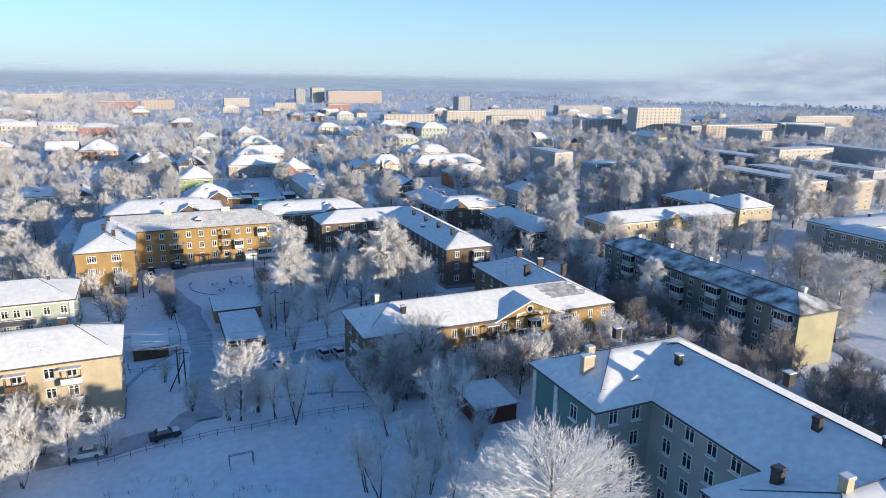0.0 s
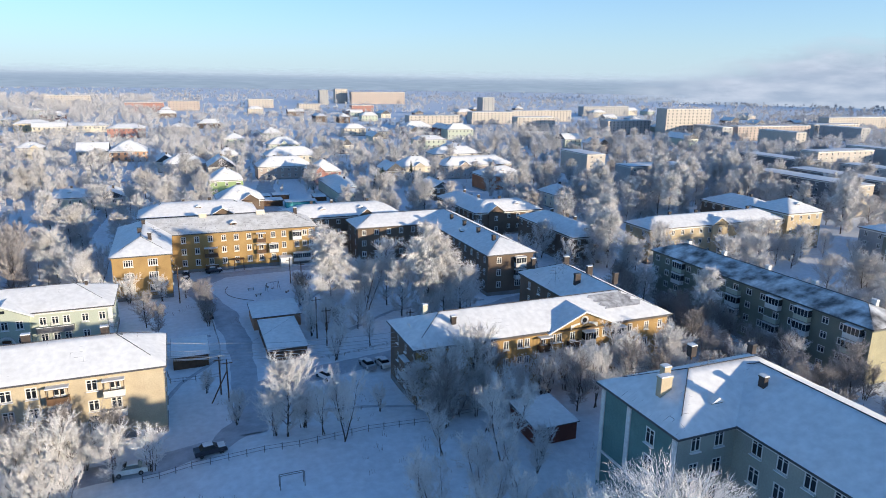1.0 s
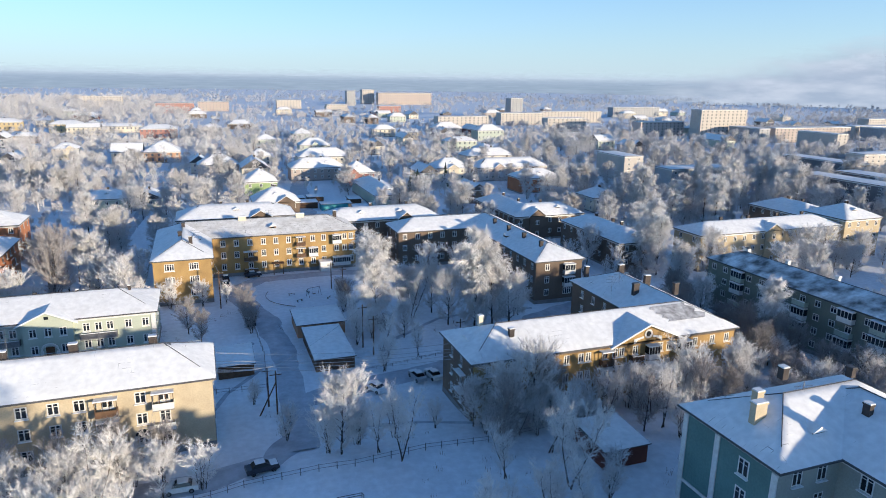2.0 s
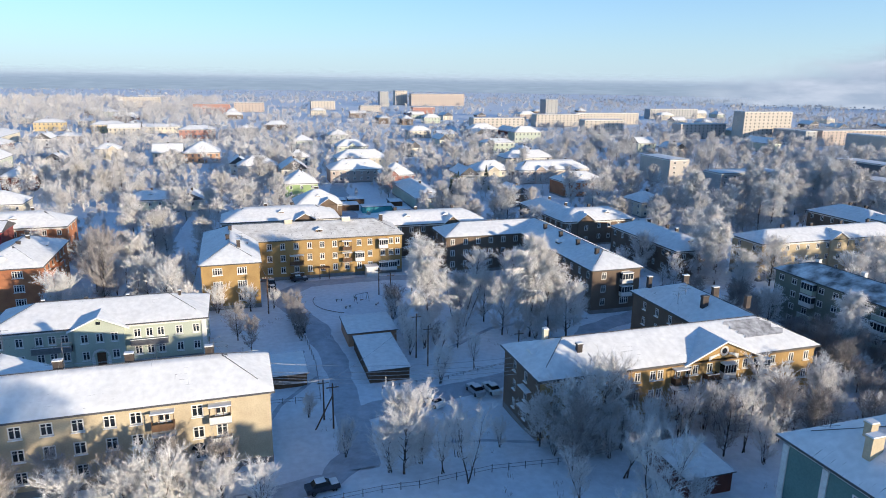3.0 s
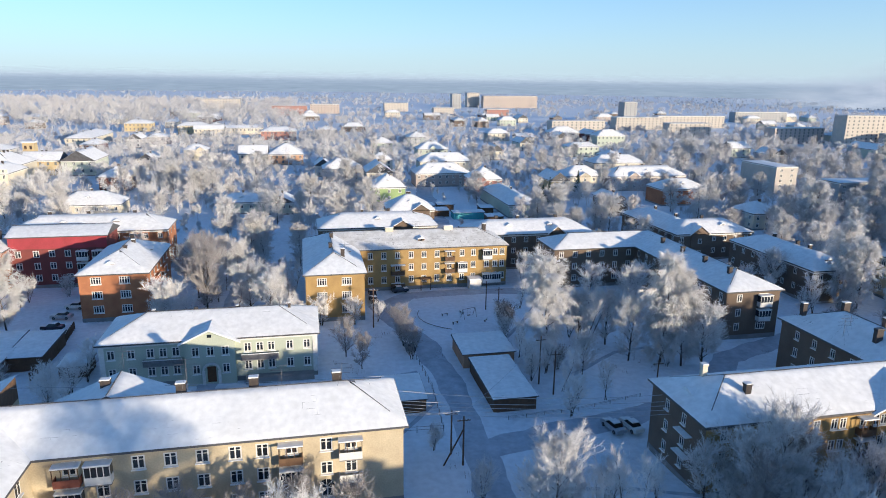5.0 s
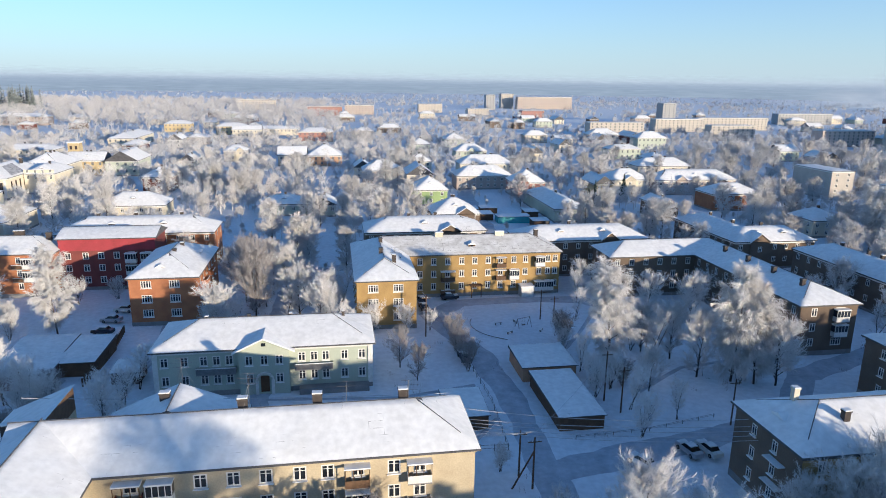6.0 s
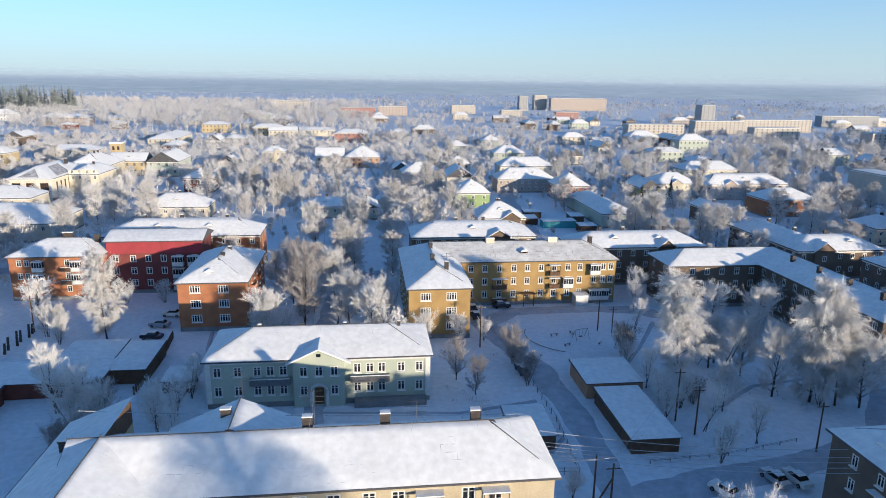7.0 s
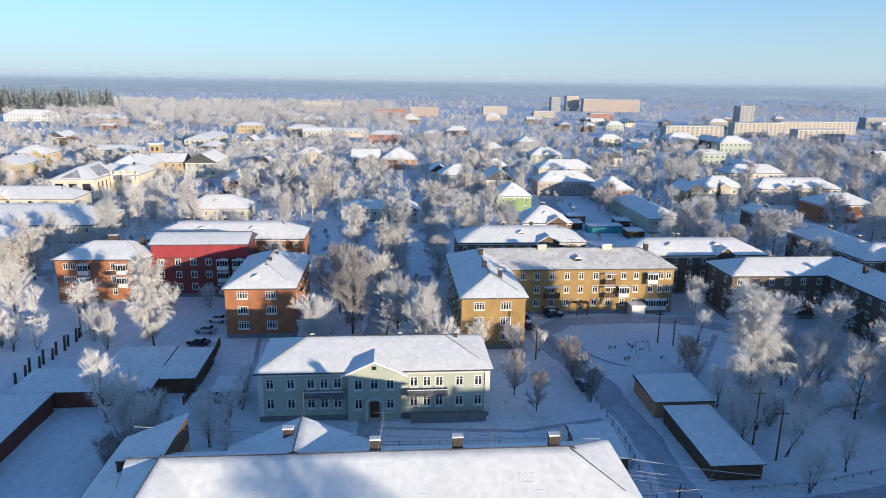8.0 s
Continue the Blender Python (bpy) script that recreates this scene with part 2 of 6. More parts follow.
def put_window(parent, x, y, z, turn, w, h, dark=False, bars=2, sill=True):
    f, g, s = window_data(w, h, dark, bars)
    if not sill:
        key = (f.name, "far")
        if key not in SHARED:
            me = SHARED[key] = f.copy()
            n = len(me.vertices)
            both = bmesh.new()
            both.from_mesh(me)
            q = [both.verts.new((sx * (w / 2 - 0.02), -0.02, zz)) for sx, zz in ((-1, 0.02), (1, 0.02), (1, h - 0.02), (-1, h - 0.02))]
            both.faces.new(q).material_index = 1
            both.to_mesh(me)
            both.free()
            me.materials.append(GLASS)
        return part("window", SHARED[key], None, parent, at=pose(x, y, z, 0, 0, turn))
    win = part("window", f, None, parent, at=pose(x, y, z, 0, 0, turn))
    part("pane", g, None, win)
    if sill:
        part("sill", s, None, win)
    return win


def wall_run(m, a, b, z0, z1, holes, depth=0.22):
    """One straight wall face from a to b (outside to the right), with holes (u, z, w, h) that have reveals."""
    d = (Vector(b) - Vector(a))
    length = d.length
    u, o = d / length, Vector((d.y, -d.x)) / length
    us = sorted({0.0, length, *(h[0] - h[2] / 2 for h in holes), *(h[0] + h[2] / 2 for h in holes)})
    zs = sorted({z0, z1, *(h[1] for h in holes), *(h[1] + h[3] for h in holes)})

    def p(s, z, inn=0.0):
        return (a[0] + u.x * s - o.x * inn, a[1] + u.y * s - o.y * inn, z)

    for s0, s1 in zip(us, us[1:]):
        if s1 - s0 < 1e-5:
            continue
        for q0, q1 in zip(zs, zs[1:]):
            cs, cz = (s0 + s1) / 2, (q0 + q1) / 2
            if any(abs(cs - h[0]) < h[2] / 2 and h[1] < cz < h[1] + h[3] for h in holes):
                continue
            m.face(p(s0, q0), p(s1, q0), p(s1, q1), p(s0, q1))
    for c, z, w, h in holes:
        l, r, t = c - w / 2, c + w / 2, z + h
        m.face(p(l, z), p(l, t), p(l, t, depth), p(l, z, depth))
        m.face(p(r, t), p(r, z), p(r, z, depth), p(r, t, depth))
        m.face(p(l, t), p(r, t), p(r, t, depth), p(l, t, depth))
        m.face(p(r, z), p(l, z), p(l, z, depth), p(r, z, depth))
        m.face(p(l, z, depth), p(r, z, depth), p(r, t, depth), p(l, t, depth))


def hip(house, x0, y0, x1, y1, eave, pitch=0.45, over=0.6, snow=ROOFSNOW, ends="hh", step=0.9, thick=0.13, sheet=SHEET, axis=""):
    """A roof over the rectangle, ridge along its longer side; ends: h hipped, g gabled (low end, high end). The snow lies on it as a sheet of its own."""
    X0, Y0, X1, Y1 = x0 - over, y0 - over, x1 + over, y1 + over
    along = axis == "x" or axis != "y" and (X1 - X0) >= (Y1 - Y0)
    half = (Y1 - Y0) / 2 if along else (X1 - X0) / 2
    L0, L1 = (X0, X1) if along else (Y0, Y1)
    W0, W1 = (Y0, Y1) if along else (X0, X1)
    mid = (W0 + W1) / 2
    r0, r1 = L0 + (half if ends[0] == "h" else 0), L1 - (half if ends[1] == "h" else 0)
    top, fas = eave + half * pitch, 0.2
    P = (lambda l, w, z: (l, w, z)) if along else (lambda l, w, z: (w, l, z))
    m = Mesh()
    c = [P(L0, W0, eave), P(L1, W0, eave), P(L1, W1, eave), P(L0, W1, eave)]
    d = [(p[0], p[1], p[2] - fas) for p in c]
    ra, rb = P(r0, mid, top), P(r1, mid, top)
    for k in range(4):
        m.face(d[k], d[(k + 1) % 4], c[(k + 1) % 4], c[k])
    m.face(*d[::-1])
    m.face(c[0], c[1], rb, ra)
    m.face(c[2], c[3], ra, rb)
    m.face(c[1], c[2], rb)
    m.face(c[3], c[0], ra)
    roof = part("roof", m, sheet, house)
    s = Mesh()

    def lines(a, b, extra):
        n = max(2, int((b - a) / step))
        return sorted({round(a + (b - a) * k / n, 3) for k in range(n + 1)} | {round(e, 3) for e in extra if a < e < b})

    ls, ws = lines(L0 + 0.06, L1 - 0.06, (r0, r1)), lines(W0 + 0.06, W1 - 0.06, (mid,))
    grid = {}
    for i, l in enumerate(ls):
        for j, w in enumerate(ws):
            near = min(w - W0, W1 - w)
            if ends[0] == "h":
                near = min(near, l - L0)
            if ends[1] == "h":
                near = min(near, L1 - l)
            edge = i in (0, len(ls) - 1) or j in (0, len(ws) - 1)
            q = P(l, w, 0)
            bumpy = noise.noise((q[0] * 0.35, q[1] * 0.35, 3.1)) * 0.07 + noise.noise((q[0] * 1.3, q[1] * 1.3, 7.7)) * 0.035
            z = eave + near * pitch + (0.02 if edge else max(0.02, thick + bumpy - (0.07 if abs(w - mid) < 0.02 else 0)))
            grid[i, j] = len(s.v)
            s.v.append((q[0], q[1], z))
    for i in range(len(ls) - 1):
        for j in range(len(ws) - 1):
            a, b, e, f = grid[i, j], grid[i + 1, j], grid[i + 1, j + 1], grid[i, j + 1]
            rising = (ls[i] < (L0 + L1) / 2) == (ws[j] < mid)
            for tri in (((a, b, e), (a, e, f)) if rising else ((a, b, f), (b, e, f))):
                s.f.append(tri if along else tri[::-1])
    if step < 1:
        rc = Mesh()
        rc.rod((ra[0], ra[1], ra[2] + 0.1), (rb[0], rb[1], rb[2] + 0.1), 0.07, 0.07, 4)
        part("ridge_cap", rc, sheet, roof)
        for c_, r_, e_ in ((c[0], ra, 0), (c[3], ra, 0), (c[1], rb, 1), (c[2], rb, 1)):
            if ends[e_] == "h":
                rc = Mesh()
                rc.rod(Vector(c_).lerp(Vector(r_), 0.3) + Vector((0, 0, 0.1)), (r_[0], r_[1], r_[2] + 0.1), 0.055, 0.055, 4)
                part("hip_cap", rc, sheet, roof)
    me = s.data("snow", snow)
    me.polygons.foreach_set("use_smooth", [True] * len(me.polygons))
    part("snow", me, None, roof)
    return roof


def chimney(house, x, y, z0, h=1.7, w=0.8, d=0.6, material=None):
    m = Mesh()
    m.box(-w / 2, -d / 2, 0, w / 2, d / 2, h - 0.25)
    m.box(-w / 2 - 0.08, -d / 2 - 0.08, h - 0.25, w / 2 + 0.08, d / 2 + 0.08, h - 0.1)
    c = part("chimney", m, material or CHIMNEY, house, at=pose(x, y, z0))
    s = Mesh()
    s.box(-w / 2 - 0.04, -d / 2 - 0.04, h - 0.096, w / 2 + 0.04, d / 2 + 0.04, h + 0.05)
    part("cap", s, ROOFSNOW if int(abs(x) + abs(y)) % 3 else SHEET, c)


def dormer(house, x, y, z, turn=0, w=1.7, h=1.1, deep=2.6):
    m = Mesh()
    m.box(-w / 2, 0, 0, w / 2, deep, h * 0.6)
    dm = part("dormer", m, WOOD, house, at=pose(x, y, z, 0, 0, turn))
    s = Mesh()
    a, b, t, e = -w / 2 - 0.2, w / 2 + 0.2, h * 0.6 + 0.004, 0.25
    for q in (((a, -e, t), (b, -e, t), (0, -e, h + 0.15)), ((b, deep, t), (a, deep, t), (0, deep, h + 0.15)),
              ((a, deep, t), (a, -e, t), (0, -e, h + 0.15), (0, deep, h + 0.15)), ((b, -e, t), (b, deep, t), (0, deep, h + 0.15), (0, -e, h + 0.15)),
              ((a, -e, t), (a, deep, t), (b, deep, t), (b, -e, t))):
        s.face(*q)
    part("dormer_roof", s, ROOFSNOW, dm)
    g = Mesh()
    g.box(-0.35, -0.03, 0.1, 0.35, -0.004, h * 0.5)
    part("dormer_opening", g, GLASS, dm)


def balcony(house, x, y, z, turn, w=2.8, style="open", col=None):
    """A balcony on brackets: open with a panel parapet, or closed in with glazing; out is -y before the turn."""
    m = Mesh()
    m.box(-w / 2, -1.1, -0.15, w / 2, 0.0, 0)
    b = part("balcony", m, PLINTH, house, at=pose(x, y, z, 0, 0, turn))
    q = Mesh()
    q.box(-w / 2, -1.1, 0.003, w / 2, -1.05, 0.95)
    q.box(-w / 2, -1.05, 0.003, -w / 2 + 0.05, 0, 0.95)
    q.box(w / 2 - 0.05, -1.05, 0.003, w / 2, 0, 0.95)
    part("parapet", q, col or WHITE, b)
    if style == "glazed":
        f = Mesh()
        for k in range(5):
            px = -w / 2 + (w - 0.08) * k / 4
            f.box(px, -1.1, 0.953, px + 0.08, -1.04, 2.2)
        f.box(-w / 2, -1.13, 2.2, w / 2, 0, 2.3)
        part("glazing_frame", f, WHITE, b)
        g = Mesh()
        g.box(-w / 2 + 0.03, -1.08, 0.953, w / 2 - 0.03, -1.06, 2.196)
        g.box(-w / 2 + 0.02, -1.05, 0.953, -w / 2 + 0.04, 0, 2.196)
        g.box(w / 2 - 0.04, -1.05, 0.953, w / 2 - 0.02, 0, 2.196)
        part("glazing", g, GLASS, b)
        s = Mesh()
        s.box(-w / 2 - 0.05, -1.2, 2.303, w / 2 + 0.05, 0, 2.45)
        part("snow", s, ROOFSNOW, b)
    elif style == "boxed":
        for px in (-w / 2, -w / 6, w / 6 - 0.08, w / 2 - 0.08):
            f = Mesh()
            f.box(px, -1.1, 0.953, px + 0.08, -1.02, 2.25)
            part("post", f, WOOD, b)
        f = Mesh()
        f.box(-w / 2 - 0.05, -1.15, 2.253, w / 2 + 0.05, 0, 2.33)
        part("canopy", f, WOOD, b)
        s = Mesh()
        s.box(-w / 2 - 0.08, -1.2, 2.333, w / 2 + 0.08, 0, 2.5)
        part("snow", s, ROOFSNOW, b)
    else:
        s = Mesh()
        s.box(-w / 2 - 0.02, -1.14, 0.953, w / 2 + 0.02, -1.02, 1.05)
        part("snow", s, ROOFSNOW, b)


def block(name, label, corners, eave, storeys, wall, faces=(), plinth=0.8, base=0.0, floor=None, win=(1.25, 1.65), trim=WHITE, dark=False, category="house", group="", sill=True, front=None, bottom=1.75, rows_joined=False, sides=None):
    """A building on an axis-aligned outline (counter-clockwise corners). faces: {edge number: list of places along it from its start, or a spacing}."""
    house = thing(name, label, category, group=group)
    floor = floor or (eave - plinth - 0.3) / storeys
    faces = dict(faces)
    walls, pl, co = Mesh(), Mesh(), Mesh()
    n = len(corners)
    for k in range(n):
        a, b = corners[k], corners[(k + 1) % n]
        d = Vector(b) - Vector(a)
        length = d.length
        turn = math.degrees(math.atan2(d.y, d.x))
        spec = faces.get(k, ())
        if isinstance(spec, (int, float)):
            cnt = max(1, int((length - 1.2) / spec))
            spec = [length * (i + 0.5) / cnt for i in range(cnt)]
        holes = []
        for s in spec:
            rows, w, bars = range(storeys), win[0], 2
            if isinstance(s, tuple):
                s, w = s[0], s[1]
                bars = 4 if w > 1.9 else 2
            for r in rows:
                holes.append((s, base + plinth + floor * r + floor - bottom - 0.35, w, win[1]))
        holes = [h for h in holes if h[0] - h[2] / 2 > 0.15 and h[0] + h[2] / 2 < length - 0.15]
        run = Mesh() if sides and k in sides else walls
        wall_run(run, a, b, base - 0.5, base + eave - 0.2, holes)
        if run is not walls:
            part("side_wall", run, sides[k], house)
        ux, uy = d.x / length, d.y / length
        if rows_joined:
            for z in sorted({q[1] for q in holes}):
                row = Mesh()
                for s, _, w, h in (q for q in holes if q[1] == z):
                    row.face(*((a[0] + ux * t - uy * 0.1, a[1] + uy * t + ux * 0.1, zz) for t, zz in ((s - w / 2, z), (s + w / 2, z), (s + w / 2, z + h), (s - w / 2, z + h))))
                tagged(part("window_strip", row, HAZEGLASS, house), kind="stuff")
        for s, z, w, h in (() if rows_joined else holes):
            put_window(house, a[0] + ux * s - uy * 0.08, a[1] + uy * s + ux * 0.08, z, turn, w - 0.004, h - 0.004, dark, 4 if w > 1.9 else 2, sill)
        for mm, z0, z1, out, grow in ((pl, base - 0.45, base + plinth, 0.05, 0.0), (co, base + eave - 0.62, base + eave - 0.22, 0.16, 0.0)):
            ox, oy = uy * out, -ux * out
            p = [(a[0] + ox, a[1] + oy), (b[0] + ox, b[1] + oy)]
            mm.face((*p[0], z0), (*p[1], z0), (*p[1], z1), (*p[0], z1))
            mm.face((*p[0], z1), (*p[1], z1), (*b, z1), (*a, z1))
            mm.face((*a, z0), (*b, z0), (*p[1], z0), (*p[0], z0))
            mm.face((*p[0], z0), (*p[0], z1), (*a, z1), (*a, z0))
            mm.face((*p[1], z1), (*p[1], z0), (*b, z0), (*b, z1))
    part("wall", walls, front or wall, house)
    part("plinth", pl, PLINTH, house)
    part("cornice", co, trim, house)
    return house


def rect(x0, y0, x1, y1):
    return [(x0, y0), (x1, y0), (x1, y1), (x0, y1)]


FOOT = []      # ground taken by buildings and open yards, where no scattered tree stands


def simple(name, label, x0, y0, x1, y1, eave, storeys, wall, pitch=0.42, south=3.2, side=3.6, ends="hh", snow=ROOFSNOW, win=(1.2, 1.55), over=0.5, group="", step=1.6, chim=1, sill=False, dorm=0, category="house", trim=WHITE, dark=False, sides=None):
    h = block(name, label, rect(x0, y0, x1, y1), eave, storeys, wall, {0: south} if y0 > 250 else {0: south, 3: side} if (x0 + x1) / 2 > y0 * 0.1 else {0: south, 1: side}, 0.6, win=win, sill=sill, group=group, category=category, trim=trim, dark=dark, rows_joined=(category == "apartment block" and y0 > 330) or y0 > 395 or group == "old town houses", sides=sides)
    if category == "house" and y0 > 300 and pitch >= 0.45:
        pitch *= 1.2
    hip(h, x0, y0, x1, y1, eave, pitch, over, snow, ends, step)
    rng = random.Random(int(x0 * 7 + y0 * 13))
    along = (x1 - x0) > (y1 - y0)
    half = min(x1 - x0, y1 - y0) / 2
    for k in range(chim):
        f = (k + 0.5) / chim + rng.uniform(-0.1, 0.1)
        cx = x0 + half + (x1 - x0 - 2 * half) * f if along else (x0 + x1) / 2 + rng.uniform(0.5, 1.0)
        cy = (y0 + y1) / 2 + rng.uniform(0.5, 1.2) if along else y0 + half + (y1 - y0 - 2 * half) * f
        chimney(h, cx, cy, eave + half * pitch - 0.9, 1.9)
    if not dorm and category == "house" and y0 < 480 and pitch > 0.4 and x1 - x0 > 12:
        dorm = 1
    for k in range(dorm):
        dormer(h, x0 + (x1 - x0) * (k + 1) / (dorm + 1), y0 + half * 0.45, eave + half * 0.42 * pitch)
    if category == "house" and y0 < 480 and pitch > 0.4 and x1 - x0 > 13 and ends == "hh" and rng.random() < 0.65:
        gx, gw, ga = x0 + (x1 - x0) * rng.choice((0.3, 0.5, 0.7)), rng.uniform(2.2, 3.2), eave + rng.uniform(1.6, 2.2)
        gm = Mesh()
        gm.v = [(gx - gw, y0 - 0.5, -0.3), (gx + gw, y0 - 0.5, -0.3), (gx + gw, y0 - 0.5, eave), (gx, y0 - 0.5, ga), (gx - gw, y0 - 0.5, eave), (gx - gw, y0, -0.3), (gx + gw, y0, -0.3), (gx + gw, y0, eave), (gx - gw, y0, eave)]
        gm.f = [(0, 1, 2, 3, 4), (5, 0, 4, 8), (1, 6, 7, 2)]
        part("gable_wall", gm, wall, h)
        gr = Mesh()
        gb = y0 + half * 0.8
        gr.v = [(gx + sx * (gw + 0.5), yy, zz + up) for up in (0, 0.22) for sx, zz in ((-1, eave - 0.2), (0, ga + 0.05), (1, eave - 0.2)) for yy in (y0 - 0.9, gb)]
        gr.v = [((gx if abs(v[0] - gx) < 0.01 else v[0]), v[1], v[2]) for v in gr.v]
        gr.f = [(0, 2, 3, 1), (2, 4, 5, 3), (6, 7, 9, 8), (8, 9, 11, 10), (0, 6, 8, 2), (2, 8, 10, 4), (0, 1, 7, 6), (4, 10, 11, 5)]
        part("gable_roof", gr, snow, h)
        for r in range(storeys):
            put_window(h, gx, y0 - 0.53, 0.6 + (eave - 0.9) / storeys * r + 0.9, 0, win[0], win[1], dark, 2, False)
    FOOT.append((x0 - 1.5, y0 - 2.5, x1 + 1.5, y1 + 1.5))
    return h


# ---- land ----
def spaced(a, b, fine, lo, hi, grow=1.28):
    out, x, st = [], a, fine
    while x <= b:
        out.append(x)
        x += fine
    st, x = fine, b
    while x < hi:
        st *= grow
        x = min(hi, x + st)
        out.append(x)
    st, x, low = fine, a, []
    while x > lo:
        st *= grow
        x = max(lo, x - st)
        low.append(x)
    return low[::-1] + out


def build_ground():
    xs, ys = spaced(-110, 130, 2.0, -4800, 4800), spaced(20, 230, 2.0, -700, 4900)
    m = Mesh()
    for y in ys:
        for x in xs:
            near = 1.0 if abs(x) < 400 and y < 600 else 0.0
            z = terrain(x, y) + near * (0.16 * noise.noise((x * 0.11, y * 0.11, 0.5)) + 0.07 * noise.noise((x * 0.4, y * 0.4, 4.2)))
            m.v.append((x, y, z))
    w = len(xs)
    m.f = [(j * w + i, j * w + i + 1, (j + 1) * w + i + 1, (j + 1) * w + i) for j in range(len(ys) - 1) for i in range(w - 1)]
    me = m.data("ground", SNOW)
    me.polygons.foreach_set("use_smooth", [True] * len(me.polygons))
    tagged(new("ground", me), "snow-covered level ground of the town", "ground", kind="structure")


build_ground()


def ribbon(name, label, pts, width, material=ROADSNOW, lift=0.2, category="road"):
    """A road of packed snow that follows the land along a line."""
    m = Mesh()
    line = []
    for a, b in zip(pts, pts[1:]):
        a, b = Vector(a), Vector(b)
        n = max(1, int((b - a).length / 2))
        line += [a.lerp(b, k / n) for k in range(n)]
    line.append(Vector(pts[-1]))
    cols = 5
    for k, p in enumerate(line):
        d = (line[min(k + 1, len(line) - 1)] - line[max(k - 1, 0)]).normalized()
        s = Vector((-d.y, d.x))
        for c in range(cols):
            f = c / (cols - 1) - 0.5
            wob = 1 + 0.2 * noise.noise((p.x * 0.2, p.y * 0.2, 9.0 + f)) + 0.14 * noise.noise((p.x * 0.7, p.y * 0.7, 3.0 + f))
            q = p + s * f * width * wob
            m.v.append((q.x, q.y, terrain(q.x, q.y) + lift - (0.28 if c in (0, cols - 1) else 0) + 0.02 * noise.noise((q.x, q.y, 2))))
    m.f = [(k * cols + c + 1, k * cols + c, (k + 1) * cols + c, (k + 1) * cols + c + 1) for k in range(len(line) - 1) for c in range(cols - 1)]
    me = m.data(name, material)
    me.polygons.foreach_set("use_smooth", [True] * len(me.polygons))
    return tagged(new(name, me), label, category, kind="structure")


ribbon("road", "packed-snow yard lane between garages and fence", [(4.0, 97), (5.0, 108), (5.8, 130), (5.0, 150), (1.5, 165), (-1, 176), (6, 183), (20, 184), (36, 182), (48, 170)], 5.6)
ribbon("road", "packed-snow lane beside the two-tone apartment house", [(-60, 95), (-30, 94.5), (-10, 94.3), (0, 96), (5, 103)], 5.0)
ribbon("road", "packed-snow cross lane past the parked cars", [(6, 113), (20, 116), (38, 119.5), (50, 124), (60, 136), (88, 146), (98, 150)], 5.5)
ribbon("road", "snowy street behind the yellow apartment house", [(-220, 226), (-100, 226), (-46, 220), (-24, 214)], 8, lift=0.19)
ribbon("road", "snowy street running away between frosted trees", [(-34, 120), (-36, 170), (-33, 214), (-28, 300), (-6, 480)], 5, lift=0.18)
ribbon("road", "long snowy street into the distance", [(-24, 216), (60, 232), (140, 240), (330, 230)], 8, lift=0.19)
ribbon("road", "street between old two-storey houses", [(28, 236), (36, 330), (70, 480), (130, 700)], 9, lift=0.19)
ribbon("road", "yard lane beside the long block of flats", [(118, 60), (122, 100), (130, 140)], 6)

for pts in ([(19, 150), (27, 160), (36, 174)], [(2, 128), (-5, 119), (-8, 112)], [(-34, 139), (-34, 128)], [(-34, 139), (-12, 137), (1, 140)], [(28, 134), (40, 142), (52, 144), (63, 142)], [(34, 94), (22, 100), (8, 103)], [(-58, 176), (-56, 160), (-57, 140)]):
    ribbon("path", "narrow trodden path in the snow", pts, 1.1, lift=0.17, category="path")

# ---- near buildings ----
# two-storey pale green house with a pediment
g = block("apartment_house", "two-storey pale green plastered house with snowy hip roof and pediment", rect(-51.4, 142.0, -16.4, 155.0), 8.1, 2, PALEGREEN,
          {0: [1.7, 4.8, 7.8, 9.8, 11.8, 20.6, 23.4, 25.4, 27.3, 30.4, 33.3], 1: 3.4, 3: 3.4}, 0.9, floor=3.25)
hip(g, -51.4, 142.0, -16.4, 155.0, 8.1, 0.42, snow=ROOFSNOW)
ris, rr = Mesh(), Mesh()
wall_run(ris, (-38.0, 141.2), (-30.0, 141.2), -0.4, 8.0, [(1.6, 5.3, 1.25, 1.65), (4.0, 5.3, 1.25, 1.65), (1.6, 2.1, 1.25, 1.65), (6.4, 5.3, 1.25, 1.65), (6.4, 2.1, 1.25, 1.65), (4.0, 0.5, 1.5, 2.9)])
wall_run(ris, (-38.0, 142.0), (-38.0, 141.2), -0.4, 8.0, [])
wall_run(ris, (-30.0, 141.2), (-30.0, 142.0), -0.4, 8.0, [])
ris.face((-38.0, 141.2, 8.0), (-30.0, 141.2, 8.0), (-34.0, 141.2, 9.9))
part("risalit", ris, PALEGREEN, g)
for wx, wz in ((-36.4, 5.3), (-34, 5.3), (-31.6, 5.3), (-36.4, 2.1), (-31.6, 2.1)):
    put_window(g, wx, 141.32, wz, 0, 1.246, 1.646)
for s in (-1, 1):
    rr.face((-34 + s * 5.0, 140.6, 7.75), (-34, 140.6, 10.1), (-34, 148.6, 10.1), (-34 + s * 5.0, 147.0, 7.75))
    rr.face((-34 + s * 5.0, 140.6, 7.75), (-34 + s * 5.0, 140.6, 7.5), (-34, 140.6, 9.85), (-34, 140.6, 10.1))
part("pediment_roof", rr, ROOFSNOW, g)
att = Mesh()
att.box(-34.35, 141.14, 8.55, -33.65, 141.19, 9.1)
part("attic_window", att, GLASS, g)
arch = Mesh()
